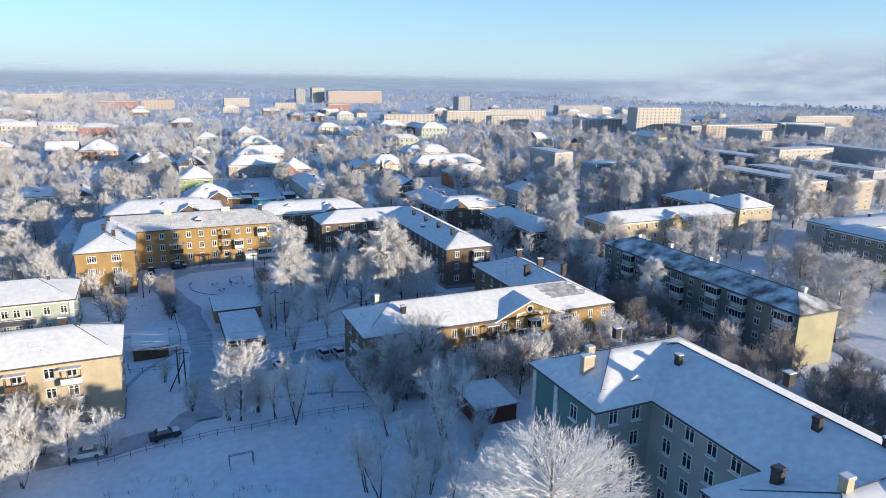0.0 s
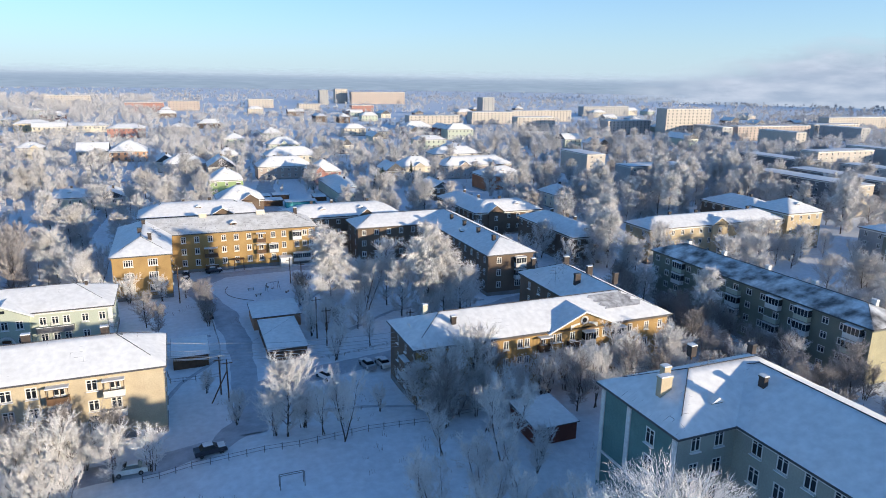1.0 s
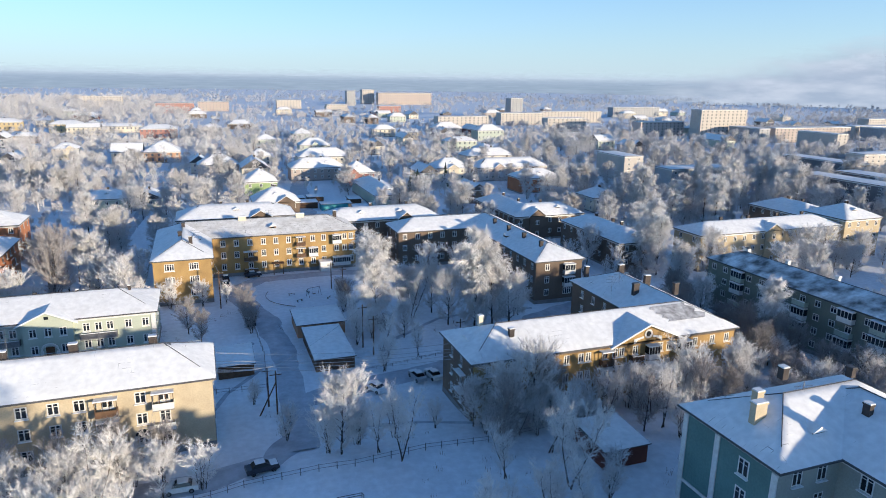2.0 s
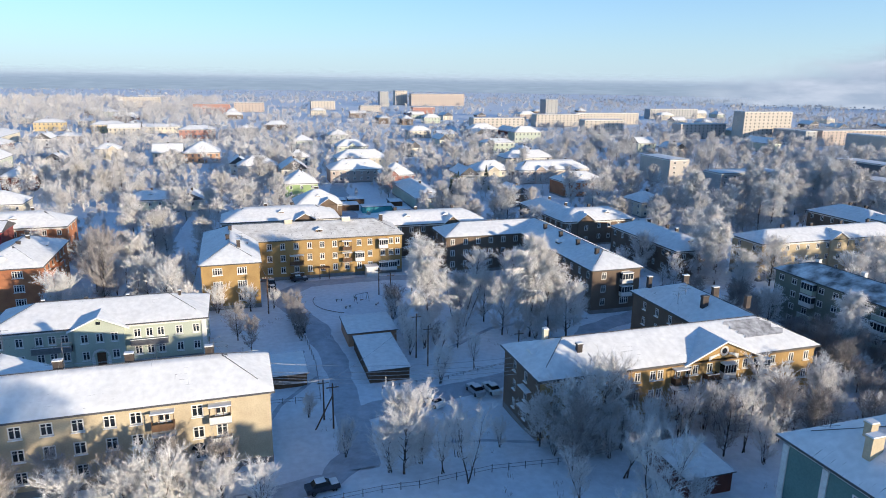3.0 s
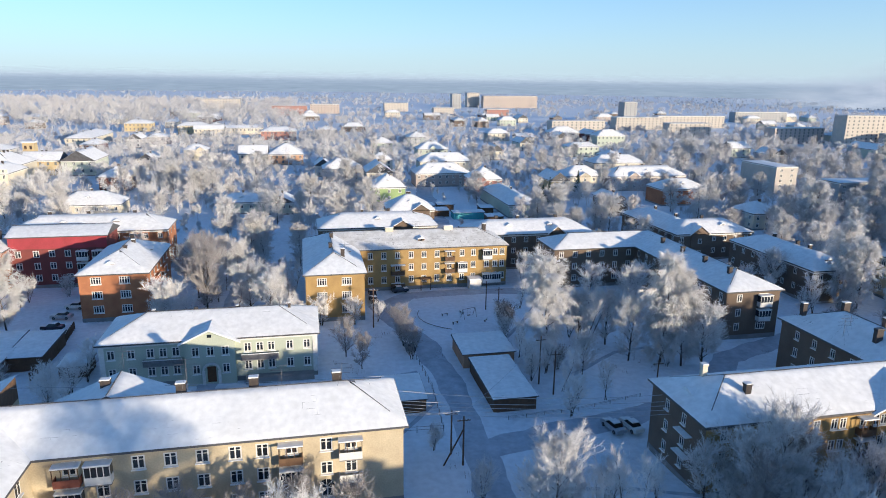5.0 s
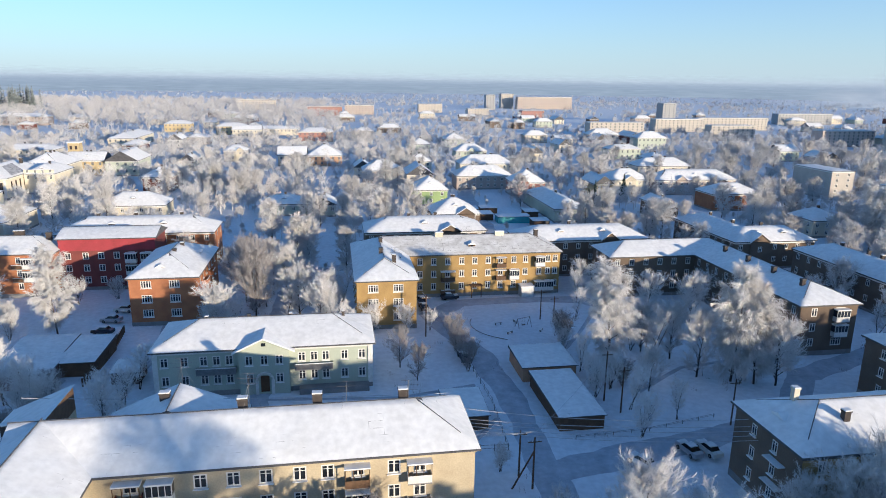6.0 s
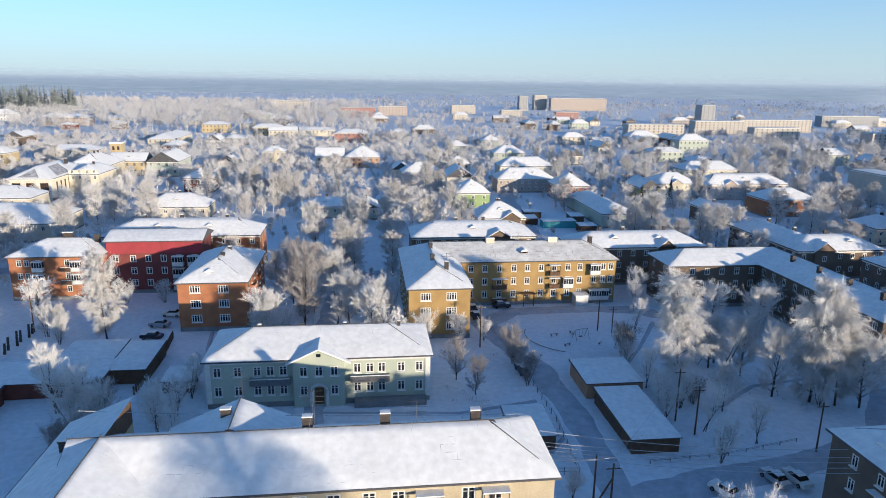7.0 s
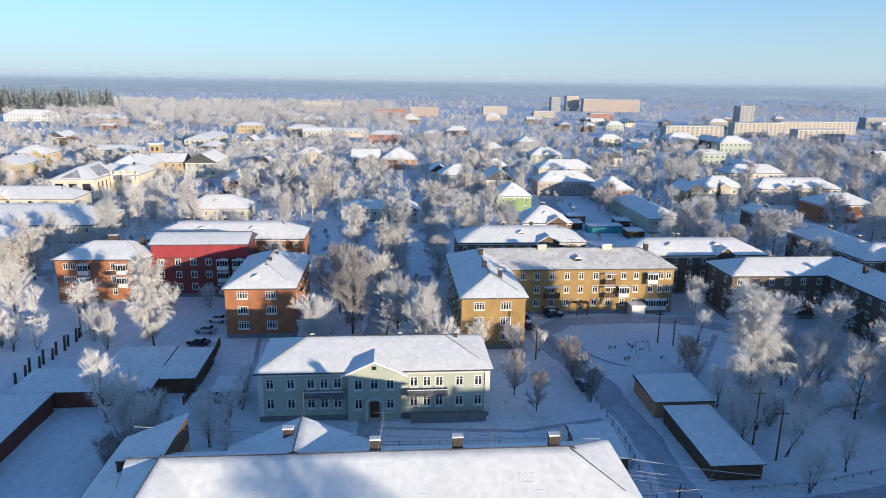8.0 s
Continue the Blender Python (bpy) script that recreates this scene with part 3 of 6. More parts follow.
for k in range(12):
    a0, a1 = math.pi * k / 12, math.pi * (k + 1) / 12
    arch.box(-34 + 1.35 * math.cos(a1) - 0.05, 140.85, 2.6 + 1.3 * math.sin((a0 + a1) / 2) - 0.15, -34 + 1.35 * math.cos(a0) + 0.05, 141.18, 2.6 + 1.3 * math.sin((a0 + a1) / 2) + 0.2)
arch.box(-35.5, 140.85, 0, -35.05, 141.18, 2.7)
arch.box(-32.95, 140.85, 0, -32.5, 141.18, 2.7)
part("door_arch", arch, WHITE, g, "white arched door surround")
dd = Mesh()
dd.box(-34.7, 141.26, 0.5, -33.3, 141.36, 3.3)
part("door", dd, BROWNFRAME, g)
for bx in (-41.6, -26.0):
    balcony(g, bx, 142.0, 4.2, 0, 6.2, "open", METAL)
for px in (-51.5, -17.1):
    pil = Mesh()
    pil.box(px, 141.85, 0.9, px + 0.8, 141.98, 7.5)
    part("pilaster", pil, WHITE, g)
can = Mesh()
can.box(-28.5, 140.2, 0.0, -17.0, 141.9, 1.1)
part("terrace", can, PLINTH, g, "low grey terrace wall with snow on top")
for cx in (-44, -37, -30, -21):
    chimney(g, cx, 149.2, 10.4, 0.95, 0.5, 0.45)
FOOT.append((-54, 136, -14, 158))

# three-storey beige house
cols = [3.5, 7, 10, 13.2, 16.3, 19.5, 23.4, 26.8, 30.2, 33.8, 36.8, 40.1, 44.1, 47.0]
b = block("apartment_house", "three-storey beige plastered apartment house with snowy hip roof and balconies", [(-60.8, 84.0), (-47.8, 84.0), (-47.8, 103.2), (-6.9, 103.2), (-6.9, 115.4), (-60.8, 115.4)], 10.6, 3, BEIGE, {0: [4, 9], 1: [4, 8, 12, 16], 2: [c - 12.4 for c in cols if c > 13.5], 3: [4, 9], 5: 3.6}, 0.9, floor=3.1, trim=BEIGE, win=(1.45, 1.7))
hip(b, -57.0, 103.2, -6.9, 115.4, 10.6, 0.5, ends="gh")
hip(b, -60.8, 84.0, -47.8, 109.2, 10.63, 0.48, ends="hg", axis="y")
for cx in (-44.0, -40.8, -20.2, -13.3):
    for r in (1, 2):
        balcony(b, cx, 103.2, 0.9 + 3.1 * r + 0.15, 0, 2.7, "boxed" if r == 2 and cx in (-44.0, -20.2, -13.3) else "glazed" if (int(-cx) + r) % 3 == 0 else "open", DARKBRICK if cx == -44.0 and r == 2 else WOOD if cx == -20.2 else WHITE)
arc = Mesh()
for k in range(8):
    a0, a1 = math.pi * k / 8, math.pi * (k + 1) / 8
    arc.face((-16.2, 103.15, 3.4), (-16.2 + 0.95 * math.cos(a0), 103.15, 3.4 + 0.95 * math.sin(a0)), (-16.2 + 0.95 * math.cos(a1), 103.15, 3.4 + 0.95 * math.sin(a1)))
part("arched_window", arc, GLASS, b)
for k in range(1, 4):
    ray = Mesh()
    ray.rod((-16.2, 103.12, 3.4), (-16.2 + 0.95 * math.cos(math.pi * k / 4), 103.12, 3.4 + 0.95 * math.sin(math.pi * k / 4)), 0.05, 0.05, 4)
    part("glazing_bar", ray, WHITE, b)
hip(b, -49.2, 110.2, -33.4, 116.6, 10.57, 0.42, ends="gg", over=0.45, axis="y")
wg = Mesh()
wall_run(wg, (-33.4, 115.3), (-33.4, 116.6), 0, 10.4, [])
wall_run(wg, (-33.4, 116.6), (-49.2, 116.6), 0, 10.4, [])
wall_run(wg, (-49.2, 116.6), (-49.2, 115.3), 0, 10.4, [])
part("rear_wing", wg, BEIGE, b)
wl = Mesh()
wall_run(wl, (-54.6, 115.4), (-54.6, 119.4), 0, 10.3, [])
wall_run(wl, (-54.6, 119.4), (-61.2, 119.4), 0, 10.3, [(2, 7.6, 1.25, 1.6)])
wall_run(wl, (-61.2, 119.4), (-61.2, 103.4), 0, 10.3, [(4, 7.6, 1.25, 1.6), (9, 7.6, 1.25, 1.6)])
part("side_wing", wl, BEIGE, b)
gb = Mesh()
gb.face((-54.6, 110, 10.3), (-54.6, 119.4, 10.3), (-54.6, 119.4, 13.3), (-54.6, 110, 13.3))
gb.face((-54.6, 119.4, 10.3), (-61.2, 119.4, 10.3), (-54.6, 119.4, 13.3))
part("wing_gable", gb, WOOD, b, "dark boarded gable wall")
lean = Mesh()
nl = 9
for j in range(nl + 1):
    for i in range(nl + 1):
        lx, ly = -62.0 + 7.6 * i / nl, 104.5 + 15.4 * j / nl
        lean.v.append((lx, ly, 10.35 + 3.1 * i / nl + (0.0 if i in (0, nl) or j in (0, nl) else 0.12 + 0.06 * noise.noise((lx * 0.5, ly * 0.5, 2)))))
lean.f = [(j * (nl + 1) + i, j * (nl + 1) + i + 1, (j + 1) * (nl + 1) + i + 1, (j + 1) * (nl + 1) + i) for j in range(nl) for i in range(nl)]
part("wing_snow", lean, ROOFSNOW, b)
edge = Mesh()
edge.box(-62.1, 104.5, 10.05, -61.6, 119.9, 10.33)
part("wing_eave", edge, WOOD, b)
for cx, cy, cz in ((-24.5, 110.2, 13.4), (-14.4, 110.0, 13.4), (-42.3, 113.5, 13.0), (-58.6, 111.0, 11.4), (-33, 110.3, 13.3)):
    chimney(b, cx, cy, cz, 1.7, 1.1, 0.7)
FOOT.append((-74, 94, 0, 128))

# ochre three-storey L-shaped house
ycols = [3.2, 6.5, 9.9, 13.3, 16.5, 19.8, 22.9, 26.2, 29.1, 32.6, 34.8, 36.6]
y = block("apartment_house", "ochre-yellow three-storey L-shaped apartment house with snowy hip roofs", [(-18.0, 168.6), (-5.6, 168.6), (-5.6, 188.2), (32.2, 188.2), (32.2, 201.2), (-18.0, 201.2)], 10.6, 3, YELLOW,
          {0: [(3.4, 2.1), (8.6, 2.1)], 1: [5, 10, 15], 2: [c for c in ycols], 5: 3.6, 3: 4}, 0.9, floor=3.1, trim=YELLOW)
hip(y, -17.9, 188.2, 32.2, 201.2, 10.6, 0.45, snow=GREYSNOW)
hip(y, -18.0, 168.6, -5.6, 200.9, 10.64, 0.45)
for cx, sty, rr_ in ((4.3, "boxed", (1,)), (4.3, "open", (0,)), (17.3, "boxed", (1, 2)), (27.0, "glazed", (0, 2)), (20.6, "glazed", (1,)), (29.4, "glazed", (0,))):
    for r in rr_:
        balcony(y, cx, 188.2, 0.9 + 3.1 * r + 0.1, 0, 3.4 if cx < 10 else 2.4, sty, WOOD if sty != "glazed" else WHITE)
po = Mesh()
po.box(9.6, 186.4, 2.9, 12.6, 188.1, 3.1)
po.box(9.8, 186.5, 0, 10.0, 186.7, 2.9)
po.box(12.2, 186.5, 0, 12.4, 186.7, 2.9)
part("porch", po, WOOD, y)
po = Mesh()
po.box(22.0, 185.2, 0, 25.0, 188.1, 2.6)
part("entrance_annex", po, WHITE, y)
po = Mesh()
po.box(21.8, 185.0, 2.604, 25.2, 188.1, 2.85)
part("annex_snow", po, ROOFSNOW, y)
for cx, cy, cw in ((3.0, 194.3, 2.0), (18.2, 194.3, 2.2), (-12.2, 180, 0.8), (-11.6, 190, 0.8), (-9.8, 174.5, 0.8), (28, 195.5, 0.9)):
    chimney(y, cx, cy, 12.6, 2.1, cw, 0.9, CREAM if cw > 1 else None)
dormer(y, 10.5, 190.2, 11.7)
dormer(y, -7.6, 182, 11.6, 90)
FOOT.append((-21, 160, 36, 204))

# orange brick house, red house, orange house behind it
k = block("apartment_house", "three-storey orange brick apartment house with snowy hip roof", rect(-64.4, 176.6, -50.8, 201.0), 10.5, 3, BRICK, {0: [(3.4, 2.1), (9.0, 2.1)], 1: [3, 6.5, 10, 13.5, 17, 20.5], 3: 3.6}, 0.9, floor=3.15, trim=BRICK)
hip(k, -64.4, 176.6, -50.8, 201.0, 10.5, 0.46)
dormer(k, -58.5, 178.9, 11.4)
dormer(k, -52.6, 192, 11.3, 90)
for r in (1, 2):
    balcony(k, -50.8, 190.1, 0.9 + 3.15 * r, 90, 2.8, "open", BRICK)
    balcony(k, -50.8, 183.1, 0.9 + 3.15 * r, 90, 2.8, "open", BRICK)
for cx, cy in ((-57, 186), (-56.6, 192), (-58, 197)):
    chimney(k, cx, cy, 12.8, 1.5, 0.8, 0.6)
FOOT.append((-68, 172, -48, 204))
o = block("apartment_house", "three-storey orange brick house with glazed balconies", rect(-107.6, 199.8, -87.6, 212.5), 10.5, 3, BRICK, {0: [2.2, 3.8, 6.3, 12.6, 16.7, 19.0]}, 0.9, floor=3.1, trim=BRICK, win=(1.15, 1.6), sill=False)
hip(o, -107.6, 199.8, -87.6, 212.5, 10.5, 0.42, snow=ROOFSNOW)
for bx, s in ((-101.2, "glazed"), (-95.0, "open"), (-92.9, "glazed")):
    for r in (1, 2):
        balcony(o, bx, 199.8, 0.9 + 3.1 * r, 0, 2.3, s, WHITE if s == "glazed" else WOOD)
chimney(o, -97, 207, 12.2, 2.4, 2.2, 0.8)
chimney(o, -90.5, 207, 12.0, 2.0, 1.2, 0.8)
FOOT.append((-110, 192, -84, 215))
rd = block("apartment_house", "four-storey red painted house with white window frames", rect(-87.4, 203.6, -65.6, 214.0), 13.0, 4, mat("dark_red_brick", (0.24, 0.07, 0.06), (0.16, 0.05, 0.045), 0.9, 0.5, 12, 0.4), {0: [1.8, 5.8, 9.3, 12.8, 16.3, 20.0]}, 0.9, floor=3.0, trim=RED, win=(1.4, 1.7), sill=False)
top_run = Mesh()
wall_run(top_run, (-87.45, 203.54), (-65.55, 203.54), 9.95, 12.75, [(c, 10.8, 1.4, 1.7) for c in (1.85, 5.85, 9.35, 12.85, 16.35, 20.05)], 0.05)
part("top_storey", top_run, RED, rd, "crimson painted top storey")
hip(rd, -87.4, 203.6, -65.6, 214.0, 13.0, 0.3, snow=ROOFSNOW, ends="gg")
for bx in (-71.2, -67.6):
    for r in (0, 1, 2):
        balcony(rd, bx, 203.6, 0.9 + 3.0 * r, 0, 2.6, "glazed", WHITE)
FOOT.append((-90, 196, -62, 217))
simple("apartment_house", "brick house with broad snowy roof and dormers", -94, 219, -54.5, 232, 10.6, 3, BRICK, 0.5, dorm=2, chim=3, sill=False, win=(1.2, 1.6))
simple("apartment_house", "three-storey brick house end with snowy roof", -150, 219, -127.5, 231, 10.6, 3, BRICK, 0.45)

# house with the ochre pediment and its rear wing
# Shade on the west side is painted: edge 3 takes the brown plaster.
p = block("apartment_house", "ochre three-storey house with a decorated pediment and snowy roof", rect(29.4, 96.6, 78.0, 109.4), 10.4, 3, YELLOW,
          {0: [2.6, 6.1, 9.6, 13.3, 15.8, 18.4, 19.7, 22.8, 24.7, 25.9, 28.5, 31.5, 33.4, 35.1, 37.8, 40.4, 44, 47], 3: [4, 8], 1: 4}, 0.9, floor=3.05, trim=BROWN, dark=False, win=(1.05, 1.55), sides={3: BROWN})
hip(p, 29.4, 96.6, 78.0, 109.4, 10.4, 0.45, snow=ROOFSNOW)
rear = block("apartment_house", "dark brown three-storey house with chimneys on its snowy roof", rect(65.0, 109.6, 78.0, 128.4), 10.3, 3, BROWN, {3: [4, 8, 12, 16], 1: 4}, 0.9, floor=3.05, trim=BROWN, win=(1.05, 1.55))
hip(rear, 65.0, 103.2, 78.0, 128.4, 10.44, 0.45, snow=ROOFSNOW, ends="gh")
bs = Mesh()
for r_ in range(8):
    y_ = 98.9 + 0.5 * r_
    bs.v += [(65.8 - 0.3 * r_ + 0.9 * (r_ % 2), y_, 10.4 + (y_ - 96.0) * 0.45 + 0.2), (73.4 - 0.35 * r_ + 0.8 * (r_ % 3), y_, 10.4 + (y_ - 96.0) * 0.45 + 0.2)]
bs.f = [(2 * k, 2 * k + 1, 2 * k + 3, 2 * k + 2) for k in range(7)]
part("bare_patch", bs, BARESLATE, p, "dark slates where the snow has slid off")
pm = Mesh()
pm.face((53.2, 96.0, 10.2), (66.2, 96.0, 10.2), (59.7, 96.0, 13.0))
pm.face((53.2, 96.0, 10.2), (53.2, 96.6, 10.2), (66.2, 96.6, 10.2), (66.2, 96.0, 10.2))
part("pediment", pm, YELLOW, p, "ochre pediment with white ornament")
pr = Mesh()
for s in (-1, 1):
    pr.face((59.7 + s * 7.2, 95.5, 10.1), (59.7, 95.5, 13.3), (59.7, 103.2, 13.3), (59.7 + s * 7.2, 96.6, 10.1))
    pr.face((59.7 + s * 7.2, 95.5, 10.1), (59.7 + s * 7.2, 95.5, 9.85), (59.7, 95.5, 13.05), (59.7, 95.5, 13.3))
part("pediment_roof", pr, ROOFSNOW, p)
orn = Mesh()
for q in range(16):
    a0 = 2 * math.pi * q / 16
    orn.box(59.7 + 0.62 * math.cos(a0) - 0.14, 95.9, 11.6 + 0.62 * math.sin(a0) - 0.14, 59.7 + 0.62 * math.cos(a0) + 0.14, 95.985, 11.6 + 0.62 * math.sin(a0) + 0.14)
for s in (-1, 1):
    for q in range(7):
        orn.box(59.7 + s * (1.0 + 0.26 * q) - 0.12, 95.92, 11.0 - 0.02 * q * q - 0.1, 59.7 + s * (1.0 + 0.26 * q) + 0.12, 95.985, 11.25 - 0.05 * q)
part("ornament", orn, WHITE, p)
rw = Mesh()
rw.rod((59.7, 95.99, 11.6), (59.7, 95.94, 11.6), 0.42, 0.42, 14)
part("round_window", rw, GLASS, p)
for cx, s in ((52.2, "boxed"), (57.9, "open"), (60.9, "glazed"), (67.2, "glazed")):
    for r in (1, 2):
        balcony(p, cx, 96.6, 0.9 + 3.05 * r + 0.1, 0, 2.2, s, WOOD if s != "glazed" else WHITE)
dormer(p, 31.0, 103.5, 11.0, -90, 2.2, 0.9, 3.0)
for cx, cy, w in ((34.0, 105.0, 0.75), (37.2, 100.2, 0.8), (68.5, 112, 1.2), (74, 116, 1.2), (73.5, 124, 1.2), (66.0, 125, 0.8), (76, 110, 0.9)):
    chimney(p if cy < 109 else rear, cx, cy, 11.4 if cx == 37.2 else 12.2, 2.3, w, 0.7, CREAM if cx == 34.0 else None)
for wx, r in ((28.6, 1), (28.6, 2)):
    aw = Mesh()
    aw.box(28.3, 99.0, 0.9 + 3.05 * r + 0.3, 29.3, 102.0, 0.9 + 3.05 * r + 0.4)
    part("awning", aw, ROOFSNOW, p)
FOOT.append((24, 86, 82, 132))

# four-storey grey-green L-shaped building in the foreground
sb = terrain(60, 50)
s = block("school_building", "four-storey grey-green L-shaped building with broad snowy roof and chimneys", [(43.6, 38.0), (43.6, 24.0), (67.0, 24.0), (67.0, 67.8), (43.4, 67.8), (43.4, 54.6), (51.2, 54.6), (51.2, 38.0)], 14.0, 4, GREYGREEN,
          {0: [3, 6.5], 4: [], 5: [(2.4, 1.3), (5.6, 1.3)], 6: [3, 6.2, 9.4, 12.6, 15.8], 7: [2.4, 5.4]}, 0.9, base=sb, floor=3.3, trim=WHITE, category="building", win=(1.45, 1.95), bottom=2.1)
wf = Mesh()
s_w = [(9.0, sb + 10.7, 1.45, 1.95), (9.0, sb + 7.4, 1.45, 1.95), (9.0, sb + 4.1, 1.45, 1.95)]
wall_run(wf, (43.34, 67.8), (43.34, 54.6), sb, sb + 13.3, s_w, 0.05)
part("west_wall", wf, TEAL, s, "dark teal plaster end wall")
for h_ in s_w:
    put_window(s, 43.36, 67.8 - h_[0], h_[1], -90, 1.446, 1.946)
for y0_, y1_, z0_, z1_ in ((67.1, 67.8, 0.9, 13.3), (62.2, 62.9, 5.4, 13.3), (54.6, 55.3, 0.9, 13.3), (55.3, 67.1, 5.0, 5.35)):
    pl_ = Mesh()
    pl_.box(43.2, y0_, sb + z0_, 43.33, y1_, sb + z1_)
    part("pilaster", pl_, WHITE, s)
hip(s, 43.4, 54.6, 67.0, 67.8, sb + 14.0, 0.5, 0.7)
hip(s, 51.2, 24.0, 67.0, 67.4, sb + 14.05, 0.42, 0.7)
hip(s, 43.6, 24.0, 66.0, 38.0, sb + 14.02, 0.32, 0.7)
for cx, cy, cz, ch, cw, cm in ((46.0, 60.4, 14.9, 3.2, 1.5, BEIGE), (47.6, 62.2, 15.6, 2.7, 0.9, BEIGE), (53.5, 64.6, 17.6, 1.5, 0.8, CHIMNEY), (59.2, 61.0, 18.6, 1.2, 0.6, CHIMNEY), (56.4, 56.4, 16.6, 1.6, 0.6, CHIMNEY), (61.0, 45.0, 18.4, 1.6, 0.9, CHIMNEY),
                              (57.4, 38.6, 17.0, 1.6, 0.6, CHIMNEY), (48.8, 35.6, 14.6, 2.4, 0.9, CHIMNEY), (51.4, 31.2, 15.6, 2.6, 0.9, BEIGE), (59.5, 33.0, 15.6, 3.4, 0.9, CHIMNEY)):
    chimney(s, cx, cy, sb + cz - 0.25, ch, cw, 0.8, cm)
dormer(s, 50.2, 56.6, sb + 15.0, 0, 1.6, 1.2, 3.2)
FOOT.append((38, 15, 72, 72))

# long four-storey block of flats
# Long sides carry painted shade; the sunlit end wall gets lighter olive below.
kh = block("apartment_block", "long four-storey block of flats with olive end wall and glazed balconies", rect(102.6, 75.6, 112.6, 131.0), 11.8, 4, SHADEOLIVE, {3: 3.3, 0: []}, 0.8, floor=2.72, trim=SHADEOLIVE, win=(1.4, 1.4), category="apartment block", sill=False)
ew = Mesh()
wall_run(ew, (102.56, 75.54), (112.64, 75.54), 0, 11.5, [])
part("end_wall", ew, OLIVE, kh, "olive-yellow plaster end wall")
hip(kh, 102.6, 75.6, 112.6, 131.0, 11.8, 0.42, snow=BLOWNSNOW)
for i, yy in enumerate((78.5, 88.5, 95, 105, 111.5, 121.5)):
    for r in range(1, 4):
        balcony(kh, 102.6, yy, 0.8 + 2.72 * r, -90, 3.0, "glazed" if (i * 3 + r) % 4 else "open", WHITE if (i + r) % 2 else PALEGREEN)
for cy in (80, 92, 103, 115, 126):
    chimney(kh, 108.6, cy, 13.4, 1.5, 0.7, 0.9, WHITE)
FOOT.append((98, 70, 118, 135))

# dark L-shaped house
dk = block("apartment_house", "brown three-storey L-shaped house with blue-shaded snowy roof", [(64.8, 144.2), (77.0, 144.2), (77.0, 194.0), (43.0, 194.0), (43.0, 182.6), (64.8, 182.6)], 10.3, 3, BROWN, {0: [3, (8.5, 2.2)], 4: 3.3, 5: 3.4, 3: 3.6}, 0.9, floor=3.05, trim=BROWN, sill=False)
hip(dk, 64.8, 144.2, 77.0, 194.0, 10.3, 0.42)
hip(dk, 43.0, 182.6, 76.6, 194.0, 10.27, 0.42)
for r in (1, 2):
    balcony(dk, 73.3, 144.2, 0.9 + 3.05 * r, 0, 2.8, "glazed", WHITE)
for cy in (150, 159, 168, 177):
    chimney(dk, 69.0, cy, 11.8, 1.9, 0.8, 0.8)
dormer(dk, 66.5, 165, 11.2, -90)
FOOT.append((40, 140, 80, 197))

# Never in view: house added to throw shade over the snowfield.
simple("apartment_house", "long unseen house added to shade the snowfield", 20, 4, 110, 17, 13.6, 4, BEIGE, 0.42, 400, 400, chim=4, sill=False)
# Also out of view, added to shade the ground between school and flats.
simple("apartment_house", "unseen beige house added to shade the strip beside the long flats", 100, 19, 137, 31, 12.5, 4, BEIGE, 0.42, 400, 400, chim=2, sill=False)

# ---- houses further off ----
simple("apartment_house", "three-storey house with broad snowy hip roof", -14, 215, 19.5, 228, 10.2, 3, BROWN, 0.45, dorm=1, chim=2, sill=False)
simple("apartment_house", "three-storey house with broad snowy hip roof and dormers", 26.0, 201.6, 61.5, 214, 10.0, 3, BROWN, 0.45, dorm=2, chim=3, sill=False)
simple("apartment_house", "dark house with shaded snowy roof", 99.5, 161, 112, 193, 8.2, 2, BROWN, 0.42, chim=3)
simple("house", "brown house with dormers in its snowy hip roof", 88.3, 202.3, 113, 214.5, 8.0, 2, BROWN, 0.48, chim=1, dorm=2)
simple("house", "long rear wing with a shaded snowy roof", 88, 206, 100.2, 236, 8.04, 2, BROWN, 0.44, chim=2)
simple("apartment_house", "long yellow three-storey house with snowy roof and balconies", 121, 155, 172, 166, 10.3, 3, mat("tan_plaster", (0.54, 0.44, 0.29), (0.4, 0.32, 0.21), 0.9, 0.3, 5, 0.25), 0.42, chim=4, sill=False)
simple("apartment_house", "taller yellow end wing with snowy hip roof", 172.5, 153.5, 187, 168, 12.0, 3, mat("tan_plaster", (0.5, 0.4, 0.25)), 0.45, chim=2)
simple("house", "house with shaded snowy roof behind the yellow one", 178, 172, 192, 196, 9.0, 2, BROWN, 0.42, chim=2)
simple("apartment_block", "olive four-storey block with balconies", 171, 98, 184, 122, 12.6, 4, mat("dun_block", (0.27, 0.235, 0.18), (0.19, 0.17, 0.14), 0.9, 0.3, 4, 0.3), 0.2, 3.4, 3.2, category="apartment block", win=(1.4, 1.4))
simple("apartment_block", "low block with flat snowy roof", 188, 128, 230, 141, 9.5, 3, SLATE, 0.15, 3.4, 3.2, category="apartment block")
simple("house", "broad hall with large snowy hip roof", -176, 259, -124.5, 284, 6.0, 1, CREAM, 0.35, 4, 4, chim=1)
simple("house", "hall wing with a snowy hip roof behind the broad hall", -196, 295, -146.5, 310, 8.0, 2, CREAM, 0.45, 4, 4, chim=1)
